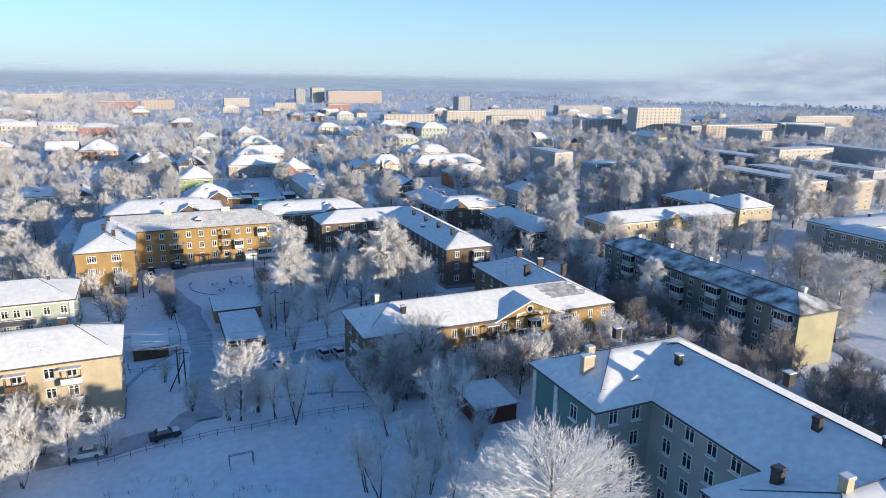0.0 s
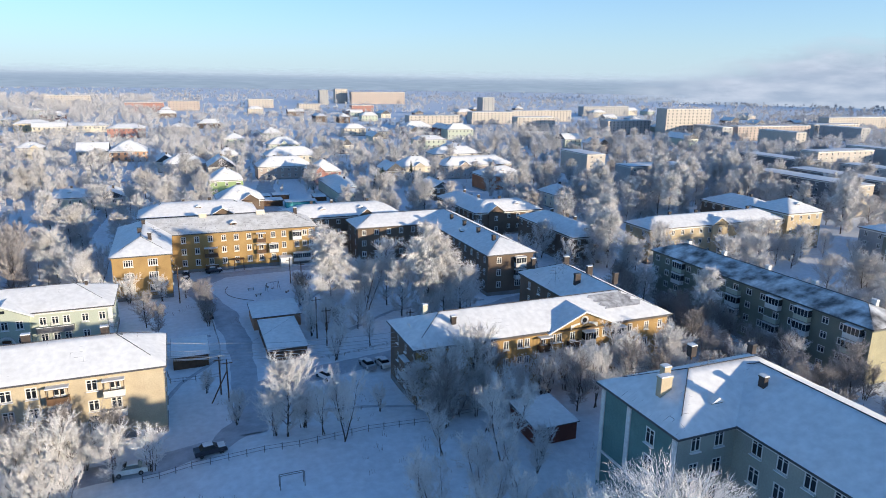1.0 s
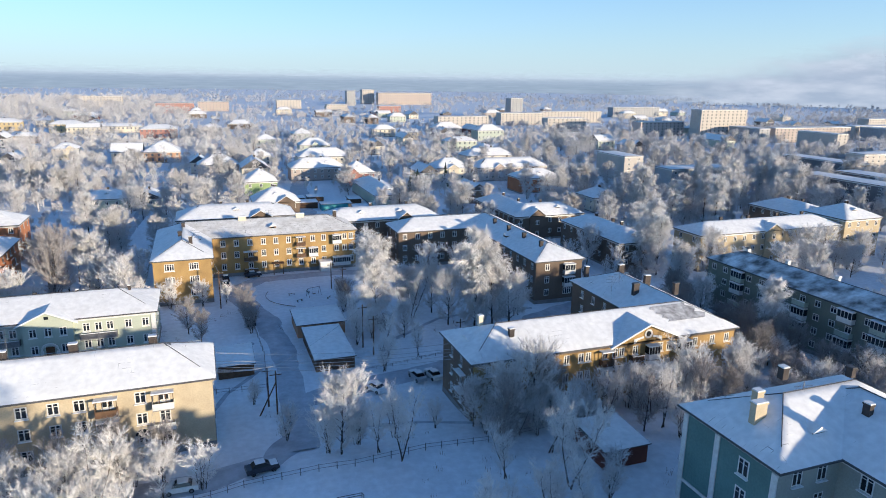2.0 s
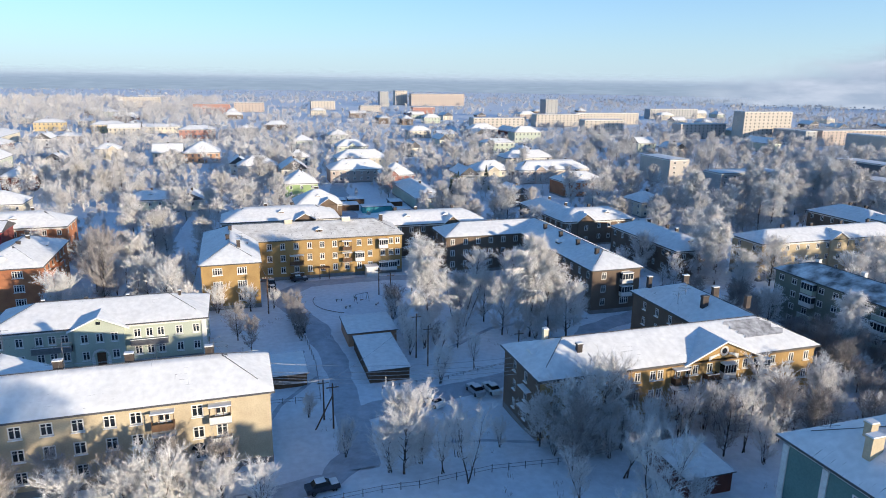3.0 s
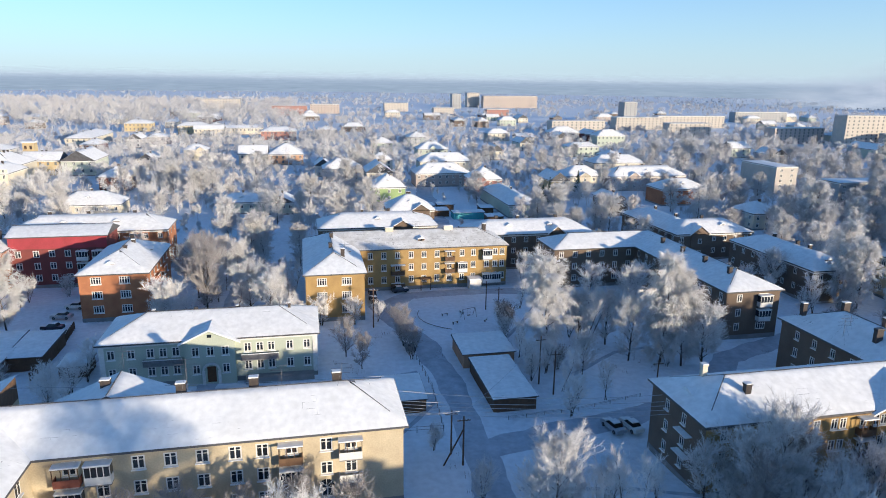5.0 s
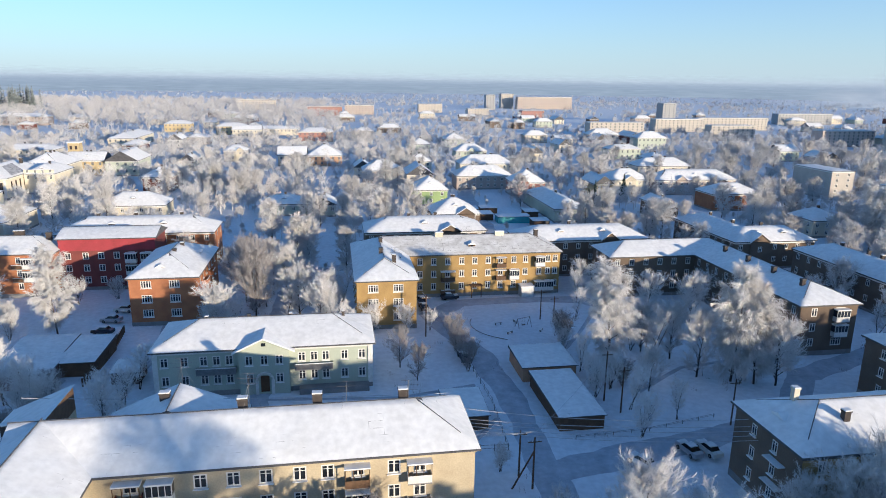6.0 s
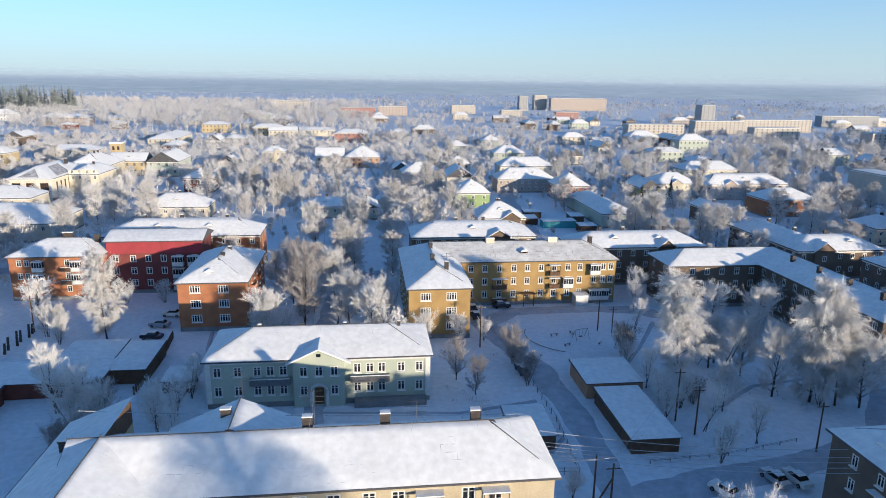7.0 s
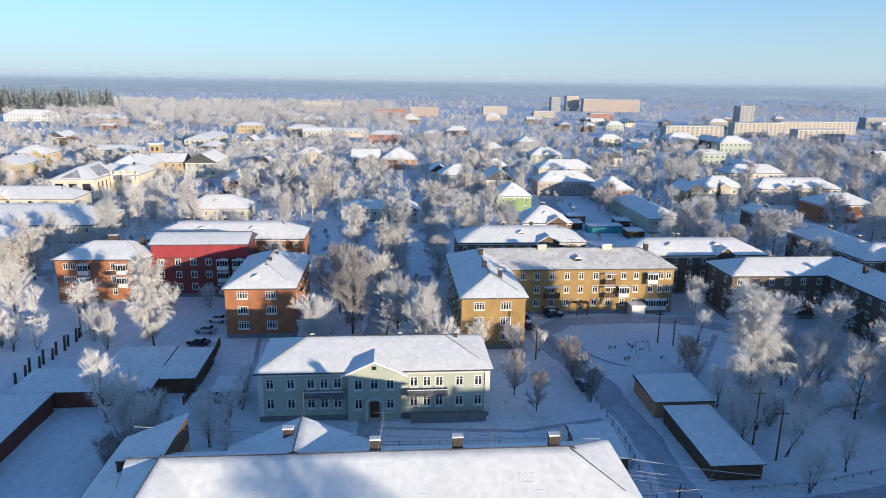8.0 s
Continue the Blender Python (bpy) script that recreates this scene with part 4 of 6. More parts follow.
th = block("theatre", "cream hall with three tall dark windows and a snowy hip roof", rect(-173, 335, -156.2, 373), 9.2, 1, CREAM, {0: [(2.9, 3.3), (8.4, 3.3), (13.9, 3.3)], 1: [5, 9, 13, 17, 21, 25, 29, 33]}, 1.0, floor=7.4, win=(1.4, 4.6), category="theatre", sill=False, bottom=5.2, dark=True)
hip(th, -173, 335, -156.2, 373, 9.2, 0.5, snow=ROOFSNOW, step=1.6)
bp = Mesh()
bp.face(*[(x_, y_, 9.42 + (-155.6 - x_) * 0.5) for x_, y_ in ((-156.3, 341.0), (-156.5, 354.0), (-162.8, 358.0), (-162.4, 347.5))])
part("bare_patch", bp, BARESLATE, th, "dark roof where the snow has slid off")
bp = Mesh()
bp.face(*[(x_, y_, 9.42 + (y_ - 334.4) * 0.5) for x_, y_ in ((-169.4, 335.2), (-161.0, 335.2), (-164.8, 341.0))])
part("bare_patch", bp, BARESLATE, th)
for px in (-172.9, -167.8, -162.3, -157.0):
    m_ = Mesh()
    m_.box(px, 334.7, 1.0, px + 0.7, 334.98, 8.4)
    part("pilaster", m_, WHITE, th)
m_ = Mesh()
m_.box(-174, 334.3, 8.85, -155.2, 334.9, 9.15)
part("entablature", m_, WHITE, th)
chimney(th, -160, 360, 12.6, 2.4, 1.2, 1.0)
FOOT.append((-177, 328, -150, 374))
simple("house", "cream wing with tall narrow windows and a snowy roof", -155.8, 351, -143.4, 373, 9.0, 1, CREAM, 0.45, 2.6, 3, win=(1.0, 4.2), chim=1)
simple("house", "pale link wing with a broad snowy roof", -168, 376, -150, 404, 9.0, 2, CREAM, 0.5, 3, 3, chim=2)
simple("house", "yellow two-storey wing with snowy roof", -159.2, 408, -141, 422, 8, 2, FADEDYELLOW, 0.45, 3, 3, ends="gg", chim=2)
simple("house", "pale green house with a pediment roof", -139.6, 406, -123.7, 432, 8, 2, PALEGREEN, 0.5, 3, 3, ends="gg")
tw = thing("tower", "small square yellow tower with a flat cap", "tower", (-162, 431, 0))
m_ = Mesh()
m_.box(-2.8, -2.8, 0, 2.8, 2.8, 15.2)
part("shaft", m_, FADEDYELLOW, tw)
m_ = Mesh()
m_.box(-3.2, -3.2, 15.203, 3.2, 3.2, 16)
part("cap", m_, ROOFSNOW, tw)
for wx in (-1.3, 1.3):
    put_window(tw, wx, -2.83, 11.8, 0, 1.2, 2.0, True, 2, False)
simple("house", "small house with snowy gable roof", -107, 291, -84, 305, 5, 1, CREAM, 0.55, 3, 3)
simple("house", "dark red two-storey brick house", -107.7, 352.5, -95, 366, 6.8, 2, DARKBRICK, 0.5, 2.6, 3)
simple("cottage", "pale cottage with a porch gable and snowy roof", -50, 291.5, -32.4, 303, 4.6, 1, PALEGREEN, 0.45, 3, 3)
simple("cottage", "cottage wing with a white portico", -32, 288.3, -21.8, 302, 4.7, 1, PALEGREEN, 0.5, 2.2, 3, ends="gg")
simple("house", "lime green two-storey house with snowy hip roof", 10.7, 308, 24.4, 324, 6.6, 2, LIME, 0.55, 3.2, 3.2)
simple("house", "brown house with a steep snowy hip roof", 10.5, 254.6, 26.5, 269, 7.0, 2, BROWN, 0.6, 3.2, 3.2, chim=2)
simple("house", "low brown house with a snowy gable", 99, 267.5, 106.5, 284, 6.0, 2, BROWN, 0.55, 3, 3, ends="gg")
simple("house", "peach two-storey house with a broad snowy roof", -8, 370.5, 12, 385, 6.6, 2, PINK, 0.5, 3, 3, chim=2)
simple("house", "cream gabled wing of the peach house", 12.5, 355, 25.3, 374, 6.6, 2, CREAM, 0.55, 3, 3, ends="gg")
simple("house", "old two-storey house with white dormers", 35.6, 348, 63, 362, 6.6, 2, PINK, 0.5, 3, 3, dorm=2, chim=2)
simple("house", "old house with a long snowy roof and chimneys", 45.5, 392, 75, 406, 7.0, 2, CREAM, 0.5, 3, 3, dorm=1, chim=3)
simple("house", "reddish two-storey house with snowy roof", 57.7, 325, 72.2, 340, 6.6, 2, FARRED, 0.55, 3, 3)
simple("house", "long low pale house with blue-shaded snowy roof", 58.2, 269, 71.2, 311, 5.2, 1, PALEGREEN, 0.42, 3, 3, dorm=1)
simple("house", "small yellow house with a snowy gable", 95, 322.8, 104, 340, 6.0, 2, FADEDYELLOW, 0.6, 3, 3, ends="gg")
simple("house", "broad old house with a snowy gabled roof", 104.6, 328, 124, 342, 7.0, 2, CREAM, 0.5, 3, 3, chim=2)
simple("house", "long old house with a snowy hip roof and chimneys", 126.5, 324.5, 166, 338, 7.0, 2, PINK, 0.5, 3, 3, chim=3)
simple("house", "orange two-storey house with snowy hip roof", 131, 285, 152.5, 299, 7.0, 2, BRICK, 0.5, 3, 3, chim=1)
simple("house", "old house in a row with snowy roofs", 141, 376, 171.5, 390, 7.0, 2, CREAM, 0.45, 3, 3, chim=2)
simple("house", "small cream house with snowy hip roof", 138.8, 236, 150, 249, 6.0, 2, CREAM, 0.55, 3, 3)
simple("house", "yellow three-storey house among trees", -224, 378, -206.4, 400, 10, 3, FADEDYELLOW, 0.4)
simple("house", "yellow two-storey house far up the street", -243, 437, -223.8, 452, 9, 2, FADEDYELLOW, 0.45, chim=2)
simple("house", "pale house with a long snowy roof", -221, 476, -190, 490, 7, 2, CREAM, 0.4, chim=2)
simple("house", "pink two-storey house by the woods", -367, 800, -317, 815, 9, 2, PINK, 0.4)
simple("house", "long white house by the woods", -480, 866, -425, 884, 8, 2, WHITE, 0.5)
simple("house", "row house with snowy roof", -184, 555, -166, 612, 7, 2, CREAM, 0.4)
simple("house", "small house with a white gable", -107, 424, -97.7, 442, 6, 2, CREAM, 0.55, ends="gg")
simple("house", "white two-storey gabled house among trees", -142.4, 553, -132.3, 572, 6.5, 2, WHITE, 0.6, ends="gg")
simple("house", "yellow house end of the row", -180.4, 708, -155.9, 722, 8, 2, FADEDYELLOW, 0.4)
simple("house", "long yellow house with snowy roof", -127.7, 674, -101, 688, 8, 2, FADEDYELLOW, 0.4)
simple("house", "long low house with snowy roof", -97.6, 670, -54, 683, 6, 1, CREAM, 0.35)
simple("house", "red house far up the street", -51, 607, -23, 622, 8, 2, FARRED, 0.4)
simple("house", "peach house with gables", -55.2, 444, -38.5, 459, 6.5, 2, CREAM, 0.5, ends="gg")
simple("house", "orange-pink house with broad roof", -38, 441, -17.5, 460, 6.5, 2, mat("peach_plaster", (0.55, 0.33, 0.2), (0.42, 0.26, 0.17), 0.9, 0.3, 5, 0.2), 0.5, ends="hh", chim=2)
simple("house", "small white gabled house among trees", -11.5, 389, -3, 404, 6, 2, CREAM, 0.6, ends="gg")
simple("house", "pale green house with snowy roof", 31.2, 505, 45.1, 519, 7, 2, PALEGREEN, 0.45)
simple("house", "pale house with blue-shaded snow", 63.3, 551, 79, 566, 7, 2, PALEGREEN, 0.45)
simple("house", "green-grey house with a snowy hip roof", 57.2, 469, 77.6, 483, 6, 2, PALEGREEN, 0.5)
simple("house", "peach two-storey house with balconies", 187.5, 567, 213, 582, 9, 2, PINK, 0.5, chim=2)
simple("house", "gabled peach porch house", 185, 548, 196, 565, 6.5, 2, PINK, 0.6, ends="gg")
simple("house", "pale house with columns", 214.2, 533, 238, 548, 9, 2, PALEGREEN, 0.5, chim=2)
simple("house", "small cream gable house", 141.6, 509, 149.5, 530, 6, 2, CREAM, 0.7, ends="gg")
simple("house", "cream house with a steep gable", 102.3, 454, 112.1, 472, 6, 2, CREAM, 0.6, ends="gg")

# Painted shade: dark grey for the faces of tan blocks turned from the sun.
SHADEBLOCK = mat("shaded_block", (0.2, 0.2, 0.21), (0.14, 0.145, 0.155), 0.9, 0.3, 4, 0.3)
FLAT = dict(pitch=0.05, over=0.25, category="apartment block", win=(1.5, 1.4), south=4.4, side=4.2, chim=0, group="blocks of flats")
for nm, x0, y0, x1, y1, e, st, w in (
        ("five-storey block with cream end wall", 200.5, 305, 212, 331, 13.2, 5, PALEBLOCK), ("long pale five-storey block", 192, 257, 226, 269, 13, 5, SLATE),
        ("long five-storey block with shade-dark sides and tan end wall", 242, 184.5, 254, 235, 13, 5, TAN), ("long five-storey block with shade-dark sides and tan end", 265, 180, 277, 235, 13, 5, TAN),
        ("long five-storey block", 296, 252, 308, 295, 13, 5, TAN), ("pale five-storey block across the street", 345, 284, 392, 296, 13, 5, PALEBLOCK),
        ("long shaded five-storey block", 306, 200, 318, 240, 13, 5, SLATE), ("far long shaded block", 404, 258, 416, 312, 13, 5, SLATE),
        ("grey five-storey block", 448, 464, 460, 500, 13, 5, SLATE), ("nine-storey cream slab block", 421.6, 507, 474, 521, 27, 9, PALEBLOCK),
        ("cream panel block among trees", -176, 1190, -116, 1205, 17, 5, PALEBLOCK), ("tall grey block", 255, 1253, 271, 1270, 27, 9, SLATE), ("tall pale grey block", 299, 1316, 323, 1334, 28, 9, PALEBLOCK),
        ("long peach panel block", 324, 1288, 432, 1304, 23, 7, PINK), ("single grey tower block", 402, 862, 420, 880, 26, 9, SLATE),
        ("long cream five-storey block", 221, 652, 276, 666, 14, 5, PALEBLOCK), ("cream five-storey block beyond", 319, 714, 374, 728, 14, 5, PALEBLOCK), ("long cream five-storey block far off", 384, 742, 470, 756, 14, 5, PALEBLOCK),
        ("cream block at the avenue", 322, 610, 366, 622, 14, 5, PALEBLOCK), ("peach five-storey block", 386, 546, 436, 560, 14, 5, PINK),
        ("haze-paled red block", -58, 998, -10, 1012, 14, 4, FARRED), ("pink block", -5, 1054, 38, 1068, 14, 4, PINK), ("dark red block", 244, 974, 277, 988, 11, 3, FARRED),
        ("white block", 181, 1051, 213, 1065, 10, 3, PALEBLOCK), ("cream block far", 115, 1131, 154, 1146, 14, 4, PALEBLOCK),
        ("long peach far block", 470, 468, 560, 480, 13, 5, PINK), ("pale far block", 575, 476, 637, 489, 13, 5, PALEBLOCK), ("grey far row", 574, 427, 586, 470, 13, 5, SLATE), ("grey far block", 465, 402, 476, 440, 13, 5, PALEBLOCK),
        ("pale distant block", 700, 560, 800, 574, 14, 5, PALEBLOCK), ("grey distant block", 560, 850, 640, 864, 14, 5, SLATE)):
    # Tan blocks keep tan on the sunlit south face only.
    simple("apartment_block", nm + " with flat snowy roof", x0, y0, x1, y1, e, st, SHADEBLOCK if w is TAN else w, sides={0: TAN} if w is TAN else None, **FLAT)

rng = random.Random(11)


def free(x0, y0, x1, y1):
    return all(x1 < a or x0 > c or y1 < b_ or y0 > d for a, b_, c, d in FOOT)


made = 0
for _ in range(1500):
    if made >= 60:
        break
    yy = rng.uniform(400, 980)
    lo, hi = -0.62 * yy - 40, 1.25 * yy + 60
    xx = rng.uniform(lo, min(hi, 760))
    w, d = rng.uniform(13, 26), rng.uniform(11, 14)
    if rng.random() < 0.4:
        w, d = d, w
    street = abs(xx + d / 2 - (28 + (yy - 236) * 0.22)) < 14 or abs(xx + 20) < 16 and yy < 480
    if street or not free(xx - 4, yy - 6, xx + w + 4, yy + d + 6) or (xx < -0.2 * yy - 30 and rng.random() < 0.55):
        continue
    simple("house", rng.choice(("two-storey house with snowy roof", "old plastered house with snowy hip roof")), xx, yy, xx + w, yy + d, rng.uniform(5.2, 7.6), 2, rng.choice((CREAM, CREAM, PINK, PALEGREEN, BROWN, DARKBRICK)), rng.uniform(0.4, 0.52),
           3.2, 3.6, rng.choice(("hh", "hh", "gg")), step=2.4, group="old town houses")
    made += 1

# ---- sheds, garages ----
def shed(label, x0, y0, x1, y1, h, wall, slope=0.35, name="garage", z=0.0, doors=()):
    t = thing(name, label, "garage" if name == "garage" else "shed")
    m = Mesh()
    m.box(x0, y0, z - 0.4, x1, y1, z + h)
    part("wall", m, wall, t)
    r = Mesh()
    lo, hi = z + h + 0.004, z + h + 0.004 + slope
    r.v += [(x0 - 0.3, y0 - 0.3, lo), (x1 + 0.3, y0 - 0.3, lo), (x1 + 0.3, y1 + 0.3, lo), (x0 - 0.3, y1 + 0.3, lo), (x0 - 0.3, y0 - 0.3, lo + 0.12), (x1 + 0.3, y0 - 0.3, lo + 0.12), (x1 + 0.3, y1 + 0.3, hi + 0.12), (x0 - 0.3, y1 + 0.3, hi + 0.12)]
    r.f += [(3, 2, 1, 0), (4, 5, 6, 7), (0, 1, 5, 4), (1, 2, 6, 5), (2, 3, 7, 6), (3, 0, 4, 7)]
    roof = part("roof", r, SHEET, t)
    sn = Mesh()
    nx, ny = max(2, int((x1 - x0) / 0.8)), max(2, int((y1 - y0) / 0.8))
    for j in range(ny + 1):
        for i in range(nx + 1):
            fx, fy = i / nx, j / ny
            X, Y = x0 - 0.26 + (x1 - x0 + 0.52) * fx, y0 - 0.26 + (y1 - y0 + 0.52) * fy
            e = i in (0, nx) or j in (0, ny)
            sn.v.append((X, Y, lo + 0.12 + slope * fy + (0.01 if e else 0.2 + 0.06 * noise.noise((X * 0.6, Y * 0.6, 1)))))
    sn.f = [(j * (nx + 1) + i, j * (nx + 1) + i + 1, (j + 1) * (nx + 1) + i + 1, (j + 1) * (nx + 1) + i) for j in range(ny) for i in range(nx)]
    me = sn.data("snow", ROOFSNOW)
    me.polygons.foreach_set("use_smooth", [True] * len(me.polygons))
    part("snow", me, None, roof)
    for dx, w in doors:
        dm = Mesh()
        dm.box(dx, y0 - 0.05, z, dx + w, y0 - 0.004, z + min(2.1, h - 0.2))
        part("door", dm, WOOD, t)
    FOOT.append((x0 - 2, y0 - 2, x1 + 2, y1 + 2))
    return t


shed("ochre brick garage with thick snow on the roof", 9.6, 140.2, 19.2, 149.4, 2.6, mat("garage_brick", (0.58, 0.33, 0.2), (0.42, 0.24, 0.15), 0.9, 0.6, 12, 0.4), 0.3)
shed("long low garage with thick snow on its roof", 10.4, 123.0, 17.4, 138.6, 2.3, WOOD, 0.3)
shed("small dark shed with snow on its roof", -6.0, 125.2, 0.0, 133.5, 2.3, WOOD, 0.4, "shed", doors=((-5.2, 1.6), (-2.9, 1.8)))
shed("dark red shed with snow on its roof", 40.6, 78.2, 47.2, 86.0, 2.7, DARKBRICK, 0.4, "shed", 1.5)
shed("row of garages under one snowy roof", -91, 148.2, -69.8, 156.4, 2.6, DARKBRICK, 0.3)
shed("garage with snowy roof behind the garage row", -80.2, 157.2, -70.8, 165.6, 2.6, DARKBRICK, 0.3)
shed("flat garage with snow on its roof", -70, 152.4, -64.0, 164.6, 2.6, WOOD, 0.3)
shed("dark red garage row with snowy roof", -95, 118, -84.0, 147, 2.6, DARKBRICK, 0.3)
shed("low shed behind the green house", -60, 148, -55.5, 153, 2.2, WOOD, 0.3, "shed")
shed("turquoise low pavilion with snow on its roof", 37, 270, 49, 275, 2.4, mat("turquoise_paint", (0.1, 0.42, 0.44), (0.08, 0.33, 0.36), 0.6, 0.6, 5, 0.1), 0.2, "shed")

for x0_, y0_, x1_, y1_ in ((28.5, 276, 36.5, 282), (25.5, 287, 33, 292), (34.5, 288, 41, 293), (50, 279, 55, 285), (48, 262, 54, 267)):
    shed("low plain shed under thick snow", x0_, y0_, x1_, y1_, 2.3, WOOD, 0.3, "shed")

# Blue-grey distance haze is painted into this forest colour.
HAZEWOOD = mat("hazed_forest", (0.46, 0.48, 0.52), (0.32, 0.35, 0.39), 0.95, 0.004, 0.05, 0)


# ---- trees ----
def grow(seed, height, spread, limbs, branches, twigs, first=0.2, rise=0.9, droop=0.0, r=0.05, trunk=0.16, stems=1, twig=0.55, skin=None):
    """A bare tree with frost on its twigs: trunk and limbs in one mesh, fine branches and twigs in another."""
    q = random.Random(seed)
    wood, crown = Mesh(), Mesh()

    def off(k):
        return Vector((q.uniform(-k, k), q.uniform(-k, k), q.uniform(-k, k)))

    for stem in range(stems):
        lean = Vector((q.uniform(-0.28, 0.28), q.uniform(-0.28, 0.28), 1)) if stems > 1 else Vector((q.uniform(-0.06, 0.06), q.uniform(-0.06, 0.06), 1))
        pts, p = [], Vector((q.uniform(-0.3, 0.3) * (stems > 1), q.uniform(-0.3, 0.3) * (stems > 1), -0.3))
        n = 7
        for k in range(n + 1):
            pts.append(p.copy())
            p = p + lean.normalized() * (height / n) + Vector((q.uniform(-0.03, 0.03) * height * 0.5, q.uniform(-0.03, 0.03) * height * 0.5, 0))
        rad = [trunk * (1 - 0.9 * k / n) for k in range(n + 1)]
        for k in range(n):
            wood.rod(pts[k], pts[k + 1], rad[k], rad[k + 1], 6)
        for li in range(limbs):
            f = first + (1 - first) * (li + q.random()) / limbs * 0.98
            i = min(n - 1, int(f * n))
            a = pts[i].lerp(pts[i + 1], f * n - i)
            t = (f - first) / (1 - first)
            reach = spread * (0.35 + 1.0 * math.sin(math.pi * min(1, 0.15 + 0.8 * t)) * 0.75) * q.uniform(0.7, 1.15)
            ang = li * 2.4 + q.uniform(-0.5, 0.5)
            way = Vector((math.cos(ang), math.sin(ang), rise * q.uniform(0.6, 1.3) + 0.5 * t)).normalized()
            lp = [a]
            for sgm in range(3):
                way = (way + off(0.18) + Vector((0, 0, 0.12 - droop * 0.25 * sgm))).normalized()
                lp.append(lp[-1] + way * reach / 3)
            lr = max(0.02, rad[i] * 0.45)
            for sgm in range(3):
                (wood if sgm == 0 else crown).rod(lp[sgm], lp[sgm + 1], lr * (1 - 0.28 * sgm), lr * (0.72 - 0.28 * sgm), 4)
            for b_ in range(branches):
                g_ = 0.2 + 0.8 * (b_ + q.random()) / branches
                j = min(2, int(g_ * 3))
                s0 = lp[j].lerp(lp[j + 1], g_ * 3 - j)
                bw = (lp[j + 1] - lp[j]).normalized() + off(0.9) + Vector((0, 0, 0.25 - droop))
                bw.normalize()
                bl = reach * 0.5 * q.uniform(0.6, 1.2)
                mid_ = s0 + bw * bl * 0.5
                bw2 = (bw + off(0.3) + Vector((0, 0, 0.1 - droop * 0.8))).normalized()
                end = mid_ + bw2 * bl * 0.5
                crown.rod(s0, mid_, r * 0.8, r * 0.7, 3)
                crown.rod(mid_, end, r * 0.7, r * 0.3, 3, True)
                for _t in range(twigs):
                    h_ = 0.1 + 0.9 * q.random()
                    c0 = s0.lerp(mid_, h_ * 2) if h_ < 0.5 else mid_.lerp(end, h_ * 2 - 1)
                    tw_ = (bw2 + off(1.0) + Vector((0, 0, 0.15 - droop * 1.3))).normalized()
                    crown.rod(c0, c0 + tw_ * twig * q.uniform(0.5, 1.3), r, 0, 3, True)
    return wood.data("trunk", BARK), crown.data("crown", skin or FROST)


def dome(seed, height, radius, deep, limbs, twigs, r=0.02):
    """A high tree with a dense round crown: limbs fan out from the trunk to a dome and end in brushes of short frosted twigs."""
    q = random.Random(seed)
    wood, crown = Mesh(), Mesh()
    wood.rod((0, 0, -0.3), (0.2, 0.1, height - deep * 1.5), 0.36, 0.26, 8)
    wood.rod((0.2, 0.1, height - deep * 1.5), (0, 0.2, height - 1.5), 0.26, 0.05, 6)
    for k in range(limbs):
        up = q.uniform(-0.25, 1.0)
        if noise.noise((math.cos(k * 2.39996) * 2.2, math.sin(k * 2.39996) * 2.2, up * 3.0)) > 0.22 and up < 0.8:      # gaps in the crown
            continue
        a, flat = k * 2.39996, math.sqrt(max(0.0, 1 - up * up))
        lump = q.uniform(0.84, 1.0) * (1 + 0.1 * noise.noise((math.cos(a) * 1.5, math.sin(a) * 1.5, up * 2)))
        end = Vector((math.cos(a) * flat * radius * lump, math.sin(a) * flat * radius * lump, height - deep + up * deep * lump))
        root = Vector((0.1, 0.1, height - deep * 1.55 + (up + 0.25) * deep * 0.8))
        mid = root.lerp(end, 0.5) + Vector((q.uniform(-0.6, 0.6), q.uniform(-0.6, 0.6), 0.3))
        (wood if k % 6 == 0 and up < 0.2 else crown).rod(root, mid, 0.06 if k % 6 == 0 else 0.03, 0.04 if k % 6 == 0 else 0.022, 4)
        crown.rod(mid, end, 0.03, 0.015, 3, True)
        out = (end - mid).normalized()
        for t in range(twigs):
            f = -0.1 + 1.1 * q.random() ** 0.6
            c = mid.lerp(end, f) + Vector((q.gauss(0, 0.22), q.gauss(0, 0.22), q.gauss(0, 0.22)))
            way = (out * 0.9 + Vector((q.gauss(0, 0.55), q.gauss(0, 0.55), q.gauss(0.2, 0.5)))).normalized()
            crown.rod(c, c + way * q.uniform(0.25, 0.75), r, 0, 3, True)
    return wood.data("trunk", BARK), crown.data("crown", FROST)


def tree_kind(name, label, *a, **k):
    t = thing(name, label, "tree", (0, 0, -900))
    w, c = dome(*a, **k) if name == "tall_tree" else grow(*a, **k)
    part("trunk", w, None, t)
    part("crown", c, None, t)
    return t


